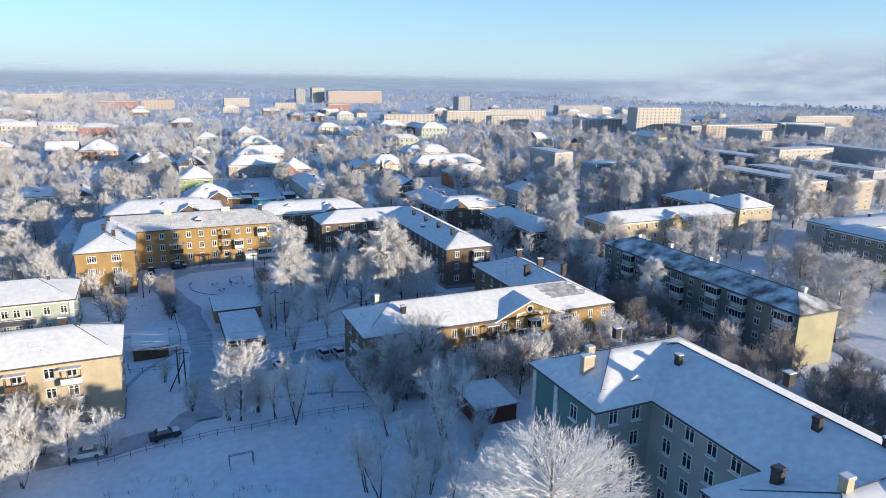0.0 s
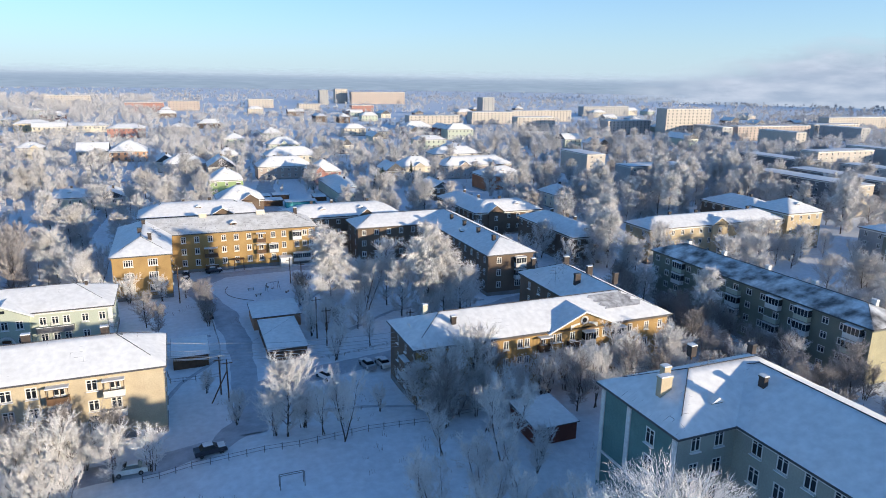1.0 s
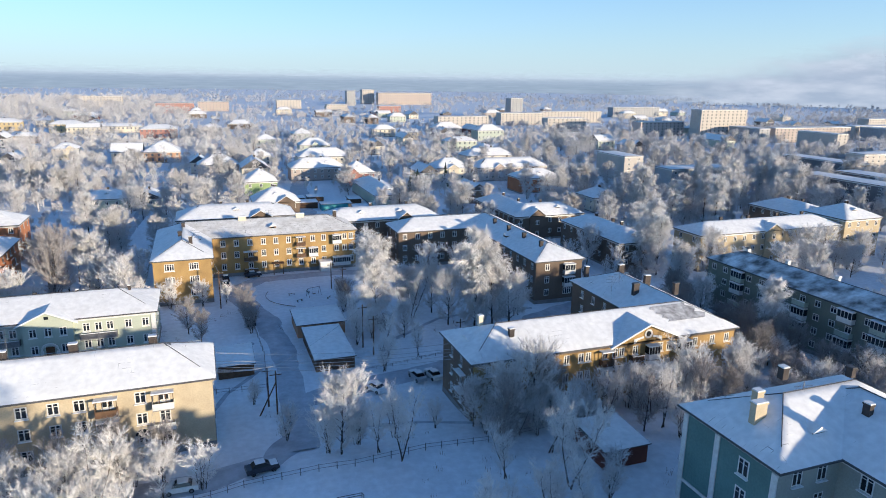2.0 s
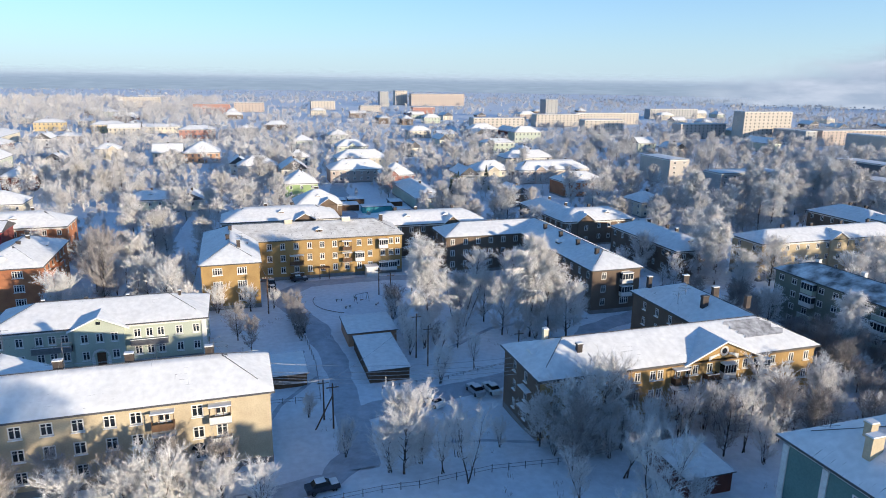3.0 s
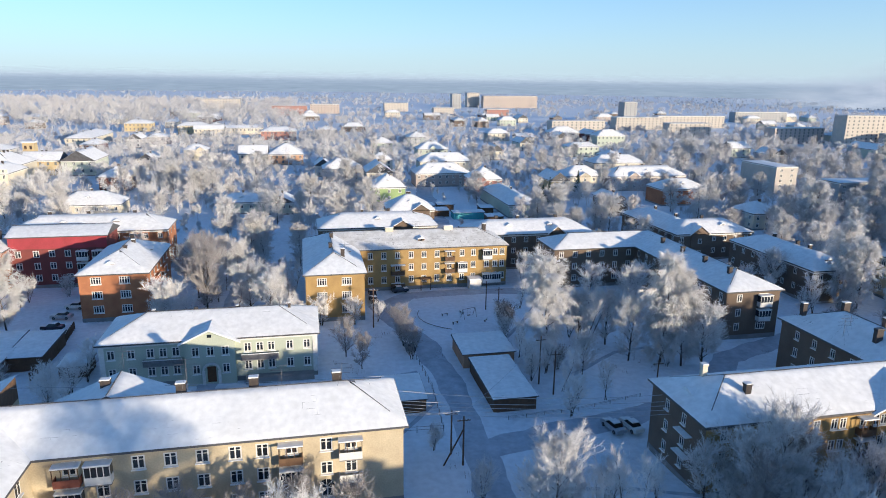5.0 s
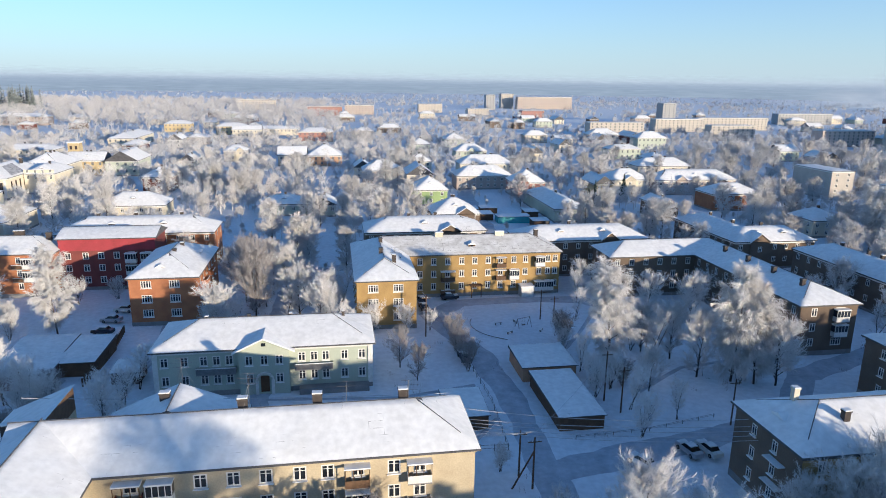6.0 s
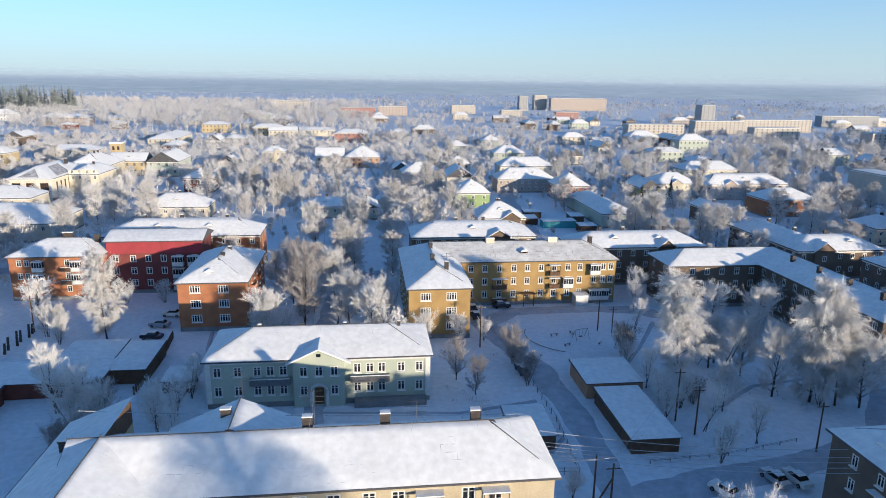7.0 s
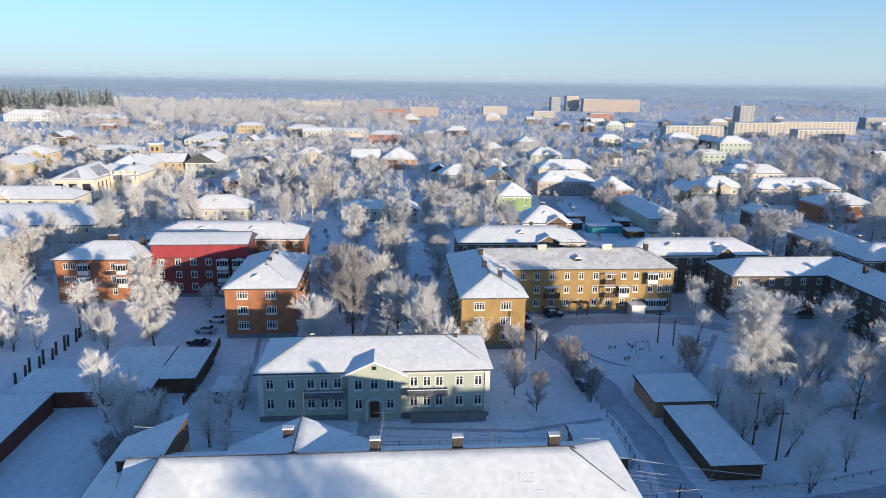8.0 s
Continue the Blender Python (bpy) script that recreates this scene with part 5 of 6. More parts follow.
KINDS = {
    "birch": [tree_kind("birch_tree", "tall frosted birch with hanging white twigs", 1 + i, 17, 4.2, 30, 16, 38, first=0.1, rise=0.9, droop=0.6, r=0.027, trunk=0.2, twig=1.25) for i in range(2)],
    "broad": [tree_kind("broadleaf_tree", "bare spreading tree covered in hoarfrost", 11 + i, 11, 5.2, 24, 15, 28, first=0.1, rise=0.9, r=0.023, trunk=0.2, twig=0.95) for i in range(2)],
    "sapling": [tree_kind("young_tree", "bare young tree with frosted branch tips", 21 + i, 8, 2.6, 12, 8, 14, first=0.2, rise=1.4, r=0.02, trunk=0.1, stems=2, twig=0.65) for i in range(2)],
    "shrub": [tree_kind("shrub", "frosted bare shrub with many stems", 31 + i, 4.6, 2.3, 8, 7, 11, first=0.1, rise=1.3, r=0.018, trunk=0.05, stems=5, twig=0.5) for i in range(2)],
    "bare": [tree_kind("broadleaf_tree", "bare grey-brown tree with only thin frost", 71 + i, 10, 4.4, 22, 14, 20, first=0.12, rise=1.0, r=0.02, trunk=0.18, twig=0.8, skin=THINFROST) for i in range(2)],
    "scrub": [tree_kind("shrub", "dark bare shrub with thin frost", 81 + i, 4.4, 2.4, 8, 7, 10, first=0.1, rise=1.2, r=0.018, trunk=0.05, stems=5, twig=0.55, skin=THINFROST) for i in range(2)],
    "tall": [tree_kind("tall_tree", "wide tree with a dense round white frosted crown", 61, 27.2, 7.5, 6.6, 520, 38, r=0.018)],
    "mid": [tree_kind("frosted_tree", "bare tree white with hoarfrost", 41 + i, 11 + i, 4.6, 22, 14, 24, first=0.06, rise=0.95, droop=0.12 * i, r=0.033, trunk=0.2, twig=1.15, skin=MIDFROST) for i in range(4)],
}


def plant(kind, x, y, size=1.0, pick=None):
    ks = KINDS[kind]
    q = random.Random(int(x * 31 + y * 17))
    ob = copy_thing(ks[q.randrange(len(ks)) if pick is None else pick % len(ks)], Matrix.Identity(4))
    ob.matrix_basis = pose(x, y, terrain(x, y), 0, 0, q.uniform(0, 360)) @ Matrix.Diagonal((size * q.uniform(0.92, 1.08), size * q.uniform(0.92, 1.08), size, 1))
    return ob


for kind, x, y, size in (
        ("birch", 26.9, 142.9, 1.1), ("sapling", 34.8, 144.0, 1.4), ("birch", 46.0, 135.5, 1.2), ("birch", 49.5, 134.0, 1.0), ("broad", 53, 133, 0.95), ("broad", 41, 138, 0.95), ("broad", 36, 150, 0.8), ("broad", 40, 146, 0.85), ("broad", 58, 139, 0.65), ("broad", 47, 170, 0.75), ("broad", 54, 164, 0.8), ("broad", 57, 152, 0.75), ("broad", 60, 172, 0.7),
        ("bare", -39.5, 178, 1.45), ("bare", -41, 184, 1.2), ("broad", -30, 177, 0.85), ("bare", -43, 190, 1.2), ("broad", -46, 166, 0.7), ("broad", -34, 196, 0.9), ("bare", -44, 204, 1.1), ("sapling", -22, 166, 1.0),
        ("birch", -77.5, 173, 1.0), ("shrub", -90, 176, 1.2), ("shrub", -86, 172, 1.0), ("sapling", -74, 143, 1.35), ("shrub", -72, 144, 1.3), ("sapling", -69, 138, 1.0), ("shrub", -56, 140, 1.2), ("shrub", -57, 135, 1.3), ("sapling", -55, 146, 0.9), ("broad", -65, 135, 0.65), ("shrub", -70, 138, 1.2), ("sapling", -99, 172, 0.8), ("broad", -96, 186, 0.7), ("sapling", -58, 138, 0.8), ("shrub", -66, 134, 1.1), ("broad", -112, 190, 0.9),
        ("broad", 9.0, 93.5, 0.9), ("shrub", 7.5, 94.5, 1.3), ("sapling", 16.5, 89, 1.15), ("sapling", 14, 92, 0.9), ("broad", 38, 93.3, 1.0), ("broad", 33, 92.5, 0.8), ("broad", 29, 95, 0.6), ("sapling", 34, 76.4, 1.5), ("sapling", 27.5, 81, 0.9), ("tall", 22.9, 32.7, 1.0), ("sapling", 22, 59.3, 1.1), ("sapling", 18, 55, 0.8), ("sapling", 25, 53, 0.85), ("sapling", 21, 69, 1.0), ("shrub", 33, 62, 1.0), ("sapling", 28, 66, 0.9), ("sapling", 36, 84, 1.1), ("shrub", 12, 96, 1.0), ("shrub", 39, 92, 1.2),
        ("bare", -13.5, 96, 0.72), ("bare", -19, 97, 0.78), ("bare", -25.5, 96, 0.72), ("bare", -31.5, 96.5, 0.78), ("bare", -38, 97, 0.74), ("bare", -45, 96, 0.7), ("broad", -13.5, 92, 0.6), ("broad", -18, 94, 0.62), ("broad", -24, 93, 0.66), ("shrub", -9, 93, 1.2), ("broad", -30, 94, 0.62), ("broad", -38, 94, 0.6), ("broad", -45, 94, 0.6), ("shrub", -17, 96, 1.0), ("shrub", -24, 97, 1.1), ("shrub", -31, 98, 1.0), ("shrub", -38, 98, 1.0),
        ("birch", 94, 104.5, 0.85), ("broad", 88, 96, 0.5), ("broad", 85, 112, 0.5), ("sapling", 84, 120, 1.1), ("broad", 95, 124, 0.75), ("broad", 95.5, 171, 0.85), ("birch", 108, 156, 0.95), ("birch", 103, 141, 0.75), ("broad", 113, 150, 0.7), ("birch", 105.5, 159, 0.85), ("birch", 116, 172, 1.0), ("broad", 121, 151, 1.0), ("birch", 145, 215, 1.15), ("birch", 163, 196, 1.1),
        ("broad", 150, 147, 0.95), ("broad", 159, 148, 0.95), ("broad", 147, 118, 0.75), ("broad", 154, 110, 0.7), ("birch", 152, 206, 0.95), ("sapling", 88, 160, 0.9), ("shrub", 86, 176, 1.2), ("birch", 181, 210, 0.9),
        ("shrub", 44, 91.5, 1.2), ("shrub", 49, 91, 1.3), ("shrub", 54, 92, 1.1), ("broad", 58, 90, 0.55), ("shrub", 63, 91, 1.3), ("shrub", 68, 92, 1.2), ("broad", 72, 90, 0.6), ("shrub", 77, 92, 1.3), ("bare", 66, 84, 0.6), ("bare", 74, 82, 0.65), ("shrub", 56, 82, 1.2), ("bare", 80, 88, 0.6), ("shrub", 84, 84, 1.3), ("bare", 92, 90, 0.6), ("shrub", 96, 84, 1.3), ("bare", 90, 72, 0.6), ("bare", 80, 62, 0.6),
        ("broad", 120, 92, 0.59), ("broad", 124, 104, 0.69), ("broad", 120, 116, 0.69), ("broad", 128, 122, 0.77), ("broad", 118, 136, 0.77), ("broad", 134, 138, 0.85), ("broad", 146, 142, 0.77), ("broad", 158, 138, 0.69), ("broad", 132, 86, 0.69), ("broad", 140, 70, 0.77), ("broad", 150, 84, 0.77), ("broad", 160, 100, 0.69),
        ("bare", -11, 149, 0.65), ("bare", -8.5, 143, 0.6), ("sapling", -19, 166, 0.7), ("shrub", -15, 166.5, 1.2), ("shrub", -8, 166, 1.1), ("shrub", -3, 167, 0.8), ("sapling", 22, 160, 0.6), ("sapling", 30, 170, 0.8), ("broad", 37, 186, 0.65), ("sapling", 34, 180, 0.9), ("shrub", 20, 133, 1.1), ("sapling", 24, 128, 0.9), ("sapling", 30, 124, 0.8), ("shrub", 22, 120, 1.2), ("sapling", 21, 143, 0.8), ("broad", 30, 134, 0.6), ("shrub", 2.5, 101, 1.0), ("shrub", -1, 114, 0.7),
        ("sapling", -54, 130, 0.7)):
    plant(kind, x, y, size)

q = random.Random(9)
for x0, y0, x1, y1, n, kinds in ((206, 146, 240, 232, 20, ("mid", "birch", "mid")), (256, 184, 263, 240, 6, ("mid",)), (190, 200, 240, 252, 14, ("mid", "birch")), (279, 170, 300, 250, 8, ("mid",)), (29, 84, 50, 94.5, 15, ("shrub", "bare", "shrub")), (0.4, 142, 1.6, 160, 4, ("scrub",)), (118, 80, 142, 104, 7, ("mid", "broad")), (50, 84, 80, 94.5, 22, ("shrub", "shrub", "bare", "sapling")), (20, 120, 62, 164, 36, ("shrub", "shrub", "sapling", "scrub")), (82, 70, 101, 140, 62, ("scrub", "scrub", "bare", "bare")), (80, 134, 97, 200, 9, ("shrub", "sapling")), (136, 198, 214, 250, 9, ("mid", "birch", "mid")), (114, 170, 136, 200, 5, ("mid", "broad")), (-100, 114, -60, 150, 12, ("scrub", "shrub", "bare")), (-46, 160, -20, 205, 14, ("broad", "shrub", "sapling")), (-60, 87, -8, 93, 12, ("shrub", "shrub", "sapling")),
                                 (-110, 166, -70, 196, 14, ("shrub", "sapling")), (116, 72, 168, 140, 12, ("shrub", "broad", "sapling")), (118, 138, 186, 152, 9, ("broad", "shrub")), (22, 55, 42, 80, 8, ("sapling", "shrub")), (72, 28, 101, 72, 46, ("scrub", "bare", "bare")), (8, 92, 24, 97, 4, ("shrub", "sapling"))):
    for _ in range(n):
        x_, y_ = q.uniform(x0, x1), q.uniform(y0, y1)
        if (free(x_, y_, x_, y_) or (24 < x_ < 82 and 86 < y_ < 94.5)) and not (2 < x_ < 9 and 90 < y_ < 170):
            kd = q.choice(kinds)
            plant(kd, x_, y_, q.uniform(0.55, 0.85) if kd in ("broad", "bare") else q.uniform(0.9, 1.15) if kd in ("mid", "birch") else q.uniform(0.8, 1.3))

# scattered trees between the houses
q = random.Random(5)
FOOT += [(0, 150, 36, 187), (20, 240, 36, 330), (-40, 222, 60, 236), (-220, 221, -20, 233)]
count = 0
while count < 340:
    y_ = 205 + 260 * q.random() ** 1.25
    x_ = q.uniform(-0.66 * y_ - 10, 1.2 * y_ + 30)
    if x_ > 420 or not free(x_ - 1.2, y_ - 1.2, x_ + 1.2, y_ + 1.2):
        continue
    if abs(x_ - (28 + (y_ - 236) * 0.2)) < 6 and y_ > 236:
        continue
    plant("mid", x_, y_, q.uniform(0.55, 1.0))
    count += 1


def woods(name, label, spots, material, seed, twigs=300, thick=0.17, dark=False):
    """Distant trees: each one a thin stem and a loose crown of clumps, every clump a brush of fine frosted twigs."""
    g = np.random.default_rng(seed)
    at = np.array(spots)
    n = len(at)
    own = np.repeat(np.arange(n), twigs)
    h = at[own, 2]
    if dark:
        f = g.random(n * twigs)
        a, reach = g.uniform(0, 6.283, n * twigs), (1 - f) * h * 0.2 + 0.3
        c = np.stack([at[own, 0], at[own, 1], h * (0.08 + 0.92 * f)], 1)
        tip = c + np.stack([np.cos(a) * reach, np.sin(a) * reach, -0.25 * reach], 1)
    else:
        clumps = 8
        wide = g.uniform(0.16, 0.3, n)
        u = g.normal(size=(n, clumps, 3))
        u /= np.linalg.norm(u, axis=2, keepdims=True)
        u *= g.uniform(0.25, 1.0, (n, clumps, 1)) * np.stack([wide, wide, np.full(n, 0.31)], 1)[:, None, :]
        mid = u + np.array([0, 0, 0.52])
        k = g.integers(0, clumps, n * twigs)
        v = g.normal(size=(n * twigs, 3))
        v /= np.linalg.norm(v, axis=1, keepdims=True)
        c = (mid[own, k] + v * g.uniform(0.02, 0.15, (n * twigs, 1))) * h[:, None]
        c[:, 2] = np.maximum(c[:, 2], 0.4)
        c[:, :2] += at[own, :2]
        way = v * 0.8 + (mid[own, k] - [0, 0, 0.42]) * 1.2 + g.normal(size=(n * twigs, 3)) * 0.35 + [0, 0, 0.55]
        way /= np.linalg.norm(way, axis=1, keepdims=True)
        tip = c + way * (h * g.uniform(0.06, 0.15, n * twigs))[:, None]
    side = np.cross(tip - c, g.normal(size=(n * twigs, 3)))
    side *= thick / np.linalg.norm(side, axis=1, keepdims=True)
    tri = np.stack([c - side, c + side, tip], 1).reshape(-1, 3)
    stem = np.array([[-0.14, -0.1, -0.3], [0.14, -0.1, -0.3], [0, 0, 0.8], [0.14, -0.1, -0.3], [0, 0.16, -0.3], [0, 0, 0.8], [0, 0.16, -0.3], [-0.14, -0.1, -0.3], [0, 0, 0.8]])
    st = np.repeat(at, 9, 0)
    st = np.stack([st[:, 0] + np.tile(stem[:, 0], n), st[:, 1] + np.tile(stem[:, 1], n), np.where(np.tile(stem[:, 2], n) < 0, -0.3, st[:, 2] * 0.8)], 1)
    co = np.concatenate([tri, st])
    m = len(co)
    me = bpy.data.meshes.new(name)
    me.vertices.add(m)
    me.vertices.foreach_set("co", co.ravel())
    me.loops.add(m)
    me.loops.foreach_set("vertex_index", np.arange(m, dtype=np.int32))
    me.polygons.add(m // 3)
    me.polygons.foreach_set("loop_start", np.arange(0, m, 3, dtype=np.int32))
    me.update()
    me.validate()
    me.materials.append(material)
    return tagged(new(name, me), label, "trees", kind="stuff")


spots = []
while len(spots) < 3500:
    y_ = 190 + 420 * q.random() ** 0.8
    x_ = q.uniform(-0.72 * y_ - 20, 1.6 * y_ + 40)
    if not free(x_ - 1.5, y_ - 1.5, x_ + 1.5, y_ + 1.5) or math.hypot(x_, y_) < (220 if x_ > 125 else 300):
        continue
    if abs(x_ - (28 + (y_ - 236) * 0.2)) < 7:
        continue
    big = q.uniform(5.5, 13)
    for _ in range(q.randint(1, 4)):      # small groups of like height
        xx, yy = x_ + q.uniform(-7, 7), y_ + q.uniform(-7, 7)
        if free(xx - 1.5, yy - 1.5, xx + 1.5, yy + 1.5):
            spots.append((xx, yy, big * q.uniform(0.6, 1.1)))
for k_ in range(840):
    x_, y_ = (q.uniform(225, 720), q.uniform(150, 480)) if k_ % 2 else (q.uniform(-260, 20), q.uniform(240, 520))
    if free(x_ - 1.5, y_ - 1.5, x_ + 1.5, y_ + 1.5):
        spots.append((x_, y_, q.uniform(7, 13)))
for _ in range(2600):
    y_ = 205 + 330 * q.random() ** 0.9
    x_ = q.uniform(-0.7 * y_ - 20, 1.5 * y_ + 30)
    if free(x_ - 1, y_ - 1, x_ + 1, y_ + 1):
        spots.append((x_, y_, q.uniform(2.2, 5.0)))
woods("grove_trees", "frosted trees and bushes between the old houses", spots, WOODS, 3, 240, 0.1)
spots = []
while len(spots) < 6000:
    y_ = 540 + 1160 * q.random() ** 1.3
    x_ = q.uniform(-0.72 * y_ - 20, 1.6 * y_ + 40)
    if not free(x_ - 1.5, y_ - 1.5, x_ + 1.5, y_ + 1.5) or x_ > 0.15 * y_ and y_ > 800 and q.random() < 0.4:
        continue
    big = q.uniform(7, 15)
    for _ in range(q.randint(2, 7)):
        spots.append((x_ + q.uniform(-22, 22), y_ + q.uniform(-12, 12), big * q.uniform(0.6, 1.1)))
for _ in range(1500):
    y_ = q.uniform(720, 1500)
    x_ = y_ * q.uniform(-0.5, -0.02)
    if free(x_ - 3, y_ - 9, x_ + 3, y_ + 3):
        spots.append((x_, y_, q.uniform(14, 21)))
woods("far_trees", "frosted trees and groves filling the far town", spots, FARTREES, 6, 90, 0.26)
spots = []
for _ in range(2200):
    a_, d_ = radians(q.uniform(-48, 66)), q.uniform(1500, 2650)
    spots.append((math.sin(a_) * d_, math.cos(a_) * d_, q.uniform(5, 10)))
woods("forest_belt", "hazy forest belt beyond the town", spots, HAZEWOOD, 8, 30, 1.2)
spots = []
for _ in range(230):
    spots.append((q.uniform(-680, -450), q.uniform(1030, 1150), q.uniform(30, 40)))
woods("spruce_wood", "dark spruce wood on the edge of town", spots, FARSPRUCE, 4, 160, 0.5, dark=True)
for x_, y_, h_ in ((86, 300, 11), (104, 312, 12), (80, 292, 9)):
    t = thing("spruce_tree", "dark green spruce dusted with frost", "tree", (x_, y_, 0))
    m, q2 = Mesh(), random.Random(int(x_))
    for k_ in range(420):
        f = q2.random()
        a, rr_ = q2.uniform(0, 6.283), (1 - f) * h_ * 0.24 + 0.25
        c = Vector((0, 0, h_ * (0.06 + 0.94 * f)))
        m.rod(c, c + Vector((math.cos(a) * rr_, math.sin(a) * rr_, -0.3 * rr_)), 0.14, 0, 3, True)
    part("crown", m, SPRUCE, t)
    m = Mesh()
    m.rod((0, 0, -0.3), (0, 0, h_ * 0.9), 0.2, 0.04, 6)
    part("trunk", m, BARK, t)
for ks in KINDS.values():
    for t in ks:
        for ob in (*t.children_recursive, t):
            bpy.data.objects.remove(ob)

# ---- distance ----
# Backdrop strips glow by emission; distance haze is painted into their colours.
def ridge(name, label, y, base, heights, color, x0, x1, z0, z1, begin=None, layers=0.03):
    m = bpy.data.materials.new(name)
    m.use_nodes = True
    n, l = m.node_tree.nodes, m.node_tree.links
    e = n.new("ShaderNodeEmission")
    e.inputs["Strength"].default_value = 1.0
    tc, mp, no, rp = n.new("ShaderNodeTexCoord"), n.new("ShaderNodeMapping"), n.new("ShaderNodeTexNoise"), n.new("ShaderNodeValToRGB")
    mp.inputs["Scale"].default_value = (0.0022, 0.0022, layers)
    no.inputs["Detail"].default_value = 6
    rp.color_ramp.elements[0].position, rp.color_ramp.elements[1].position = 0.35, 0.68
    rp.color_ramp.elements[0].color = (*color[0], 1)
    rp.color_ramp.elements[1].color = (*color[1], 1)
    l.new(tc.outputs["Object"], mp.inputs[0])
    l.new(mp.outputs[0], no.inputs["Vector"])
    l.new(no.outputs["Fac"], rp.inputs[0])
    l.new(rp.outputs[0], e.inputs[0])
    sep, mr, tr, mx = n.new("ShaderNodeSeparateXYZ"), n.new("ShaderNodeMapRange"), n.new("ShaderNodeBsdfTransparent"), n.new("ShaderNodeMixShader")
    mr.interpolation_type = "SMOOTHSTEP"
    mr.inputs[1].default_value, mr.inputs[2].default_value, mr.inputs[3].default_value, mr.inputs[4].default_value = z0 - 0.35 * (z1 - z0), z1 - 0.35 * (z1 - z0), 0.0, 1.0
    l.new(tc.outputs["Object"], sep.inputs[0])
    level = n.new("ShaderNodeMath")
    level.operation = "MULTIPLY_ADD"
    level.inputs[1].default_value = (z0 - z1) * 0.7
    l.new(no.outputs["Fac"], level.inputs[0])
    l.new(sep.outputs["Z"], level.inputs[2])
    top = level.outputs[0]
    if begin is not None:      # the bank thins out towards one side
        dot, side, add = n.new("ShaderNodeVectorMath"), n.new("ShaderNodeMapRange"), n.new("ShaderNodeMath")
        dot.operation = "DOT_PRODUCT"
        dot.inputs[1].default_value = (math.cos(radians(begin)), -math.sin(radians(begin)), 0)
        l.new(tc.outputs["Object"], dot.inputs[0])
        side.inputs[1].default_value, side.inputs[2].default_value, side.inputs[3].default_value, side.inputs[4].default_value = -0.1 * y, 0.22 * y, 1.3 * (z1 - z0), 0.0
        l.new(dot.outputs["Value"], side.inputs[0])
        l.new(side.outputs[0], add.inputs[0])
        l.new(top, add.inputs[1])
        top = add.outputs[0]
    l.new(top, mr.inputs[0])
    l.new(mr.outputs[0], mx.inputs[0])
    l.new(e.outputs[0], mx.inputs[1])
    l.new(tr.outputs[0], mx.inputs[2])
    l.new(mx.outputs[0], n["Material Output"].inputs[0])
    me = Mesh()
    cnt = 160
    for k in range(cnt + 1):
        a = radians(x0 + (x1 - x0) * k / cnt)
        h = heights(math.degrees(a)) + 5 * noise.noise((a * 9, y * 0.01, 1)) + 2 * noise.noise((a * 50, y * 0.01, 5))
        me.v += [(math.sin(a) * rr, math.cos(a) * rr, zz) for rr, zz in ((y, base), (y + 60, max(h, base + 1)), (y + 200, base))]
    me.f = [(3 * k + j, 3 * k + 3 + j, 3 * k + 4 + j, 3 * k + 1 + j) for k in range(cnt) for j in (0, 1)]
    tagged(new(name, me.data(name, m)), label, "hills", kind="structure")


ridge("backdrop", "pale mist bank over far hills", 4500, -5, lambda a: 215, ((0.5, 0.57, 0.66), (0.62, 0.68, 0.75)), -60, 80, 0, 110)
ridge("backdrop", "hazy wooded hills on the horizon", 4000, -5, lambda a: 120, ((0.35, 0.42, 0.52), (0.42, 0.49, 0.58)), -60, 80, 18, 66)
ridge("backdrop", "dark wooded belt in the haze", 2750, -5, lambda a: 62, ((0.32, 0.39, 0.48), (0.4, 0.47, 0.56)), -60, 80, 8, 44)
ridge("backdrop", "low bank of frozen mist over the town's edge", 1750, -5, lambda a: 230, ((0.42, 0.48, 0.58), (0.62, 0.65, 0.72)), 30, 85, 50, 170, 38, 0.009)

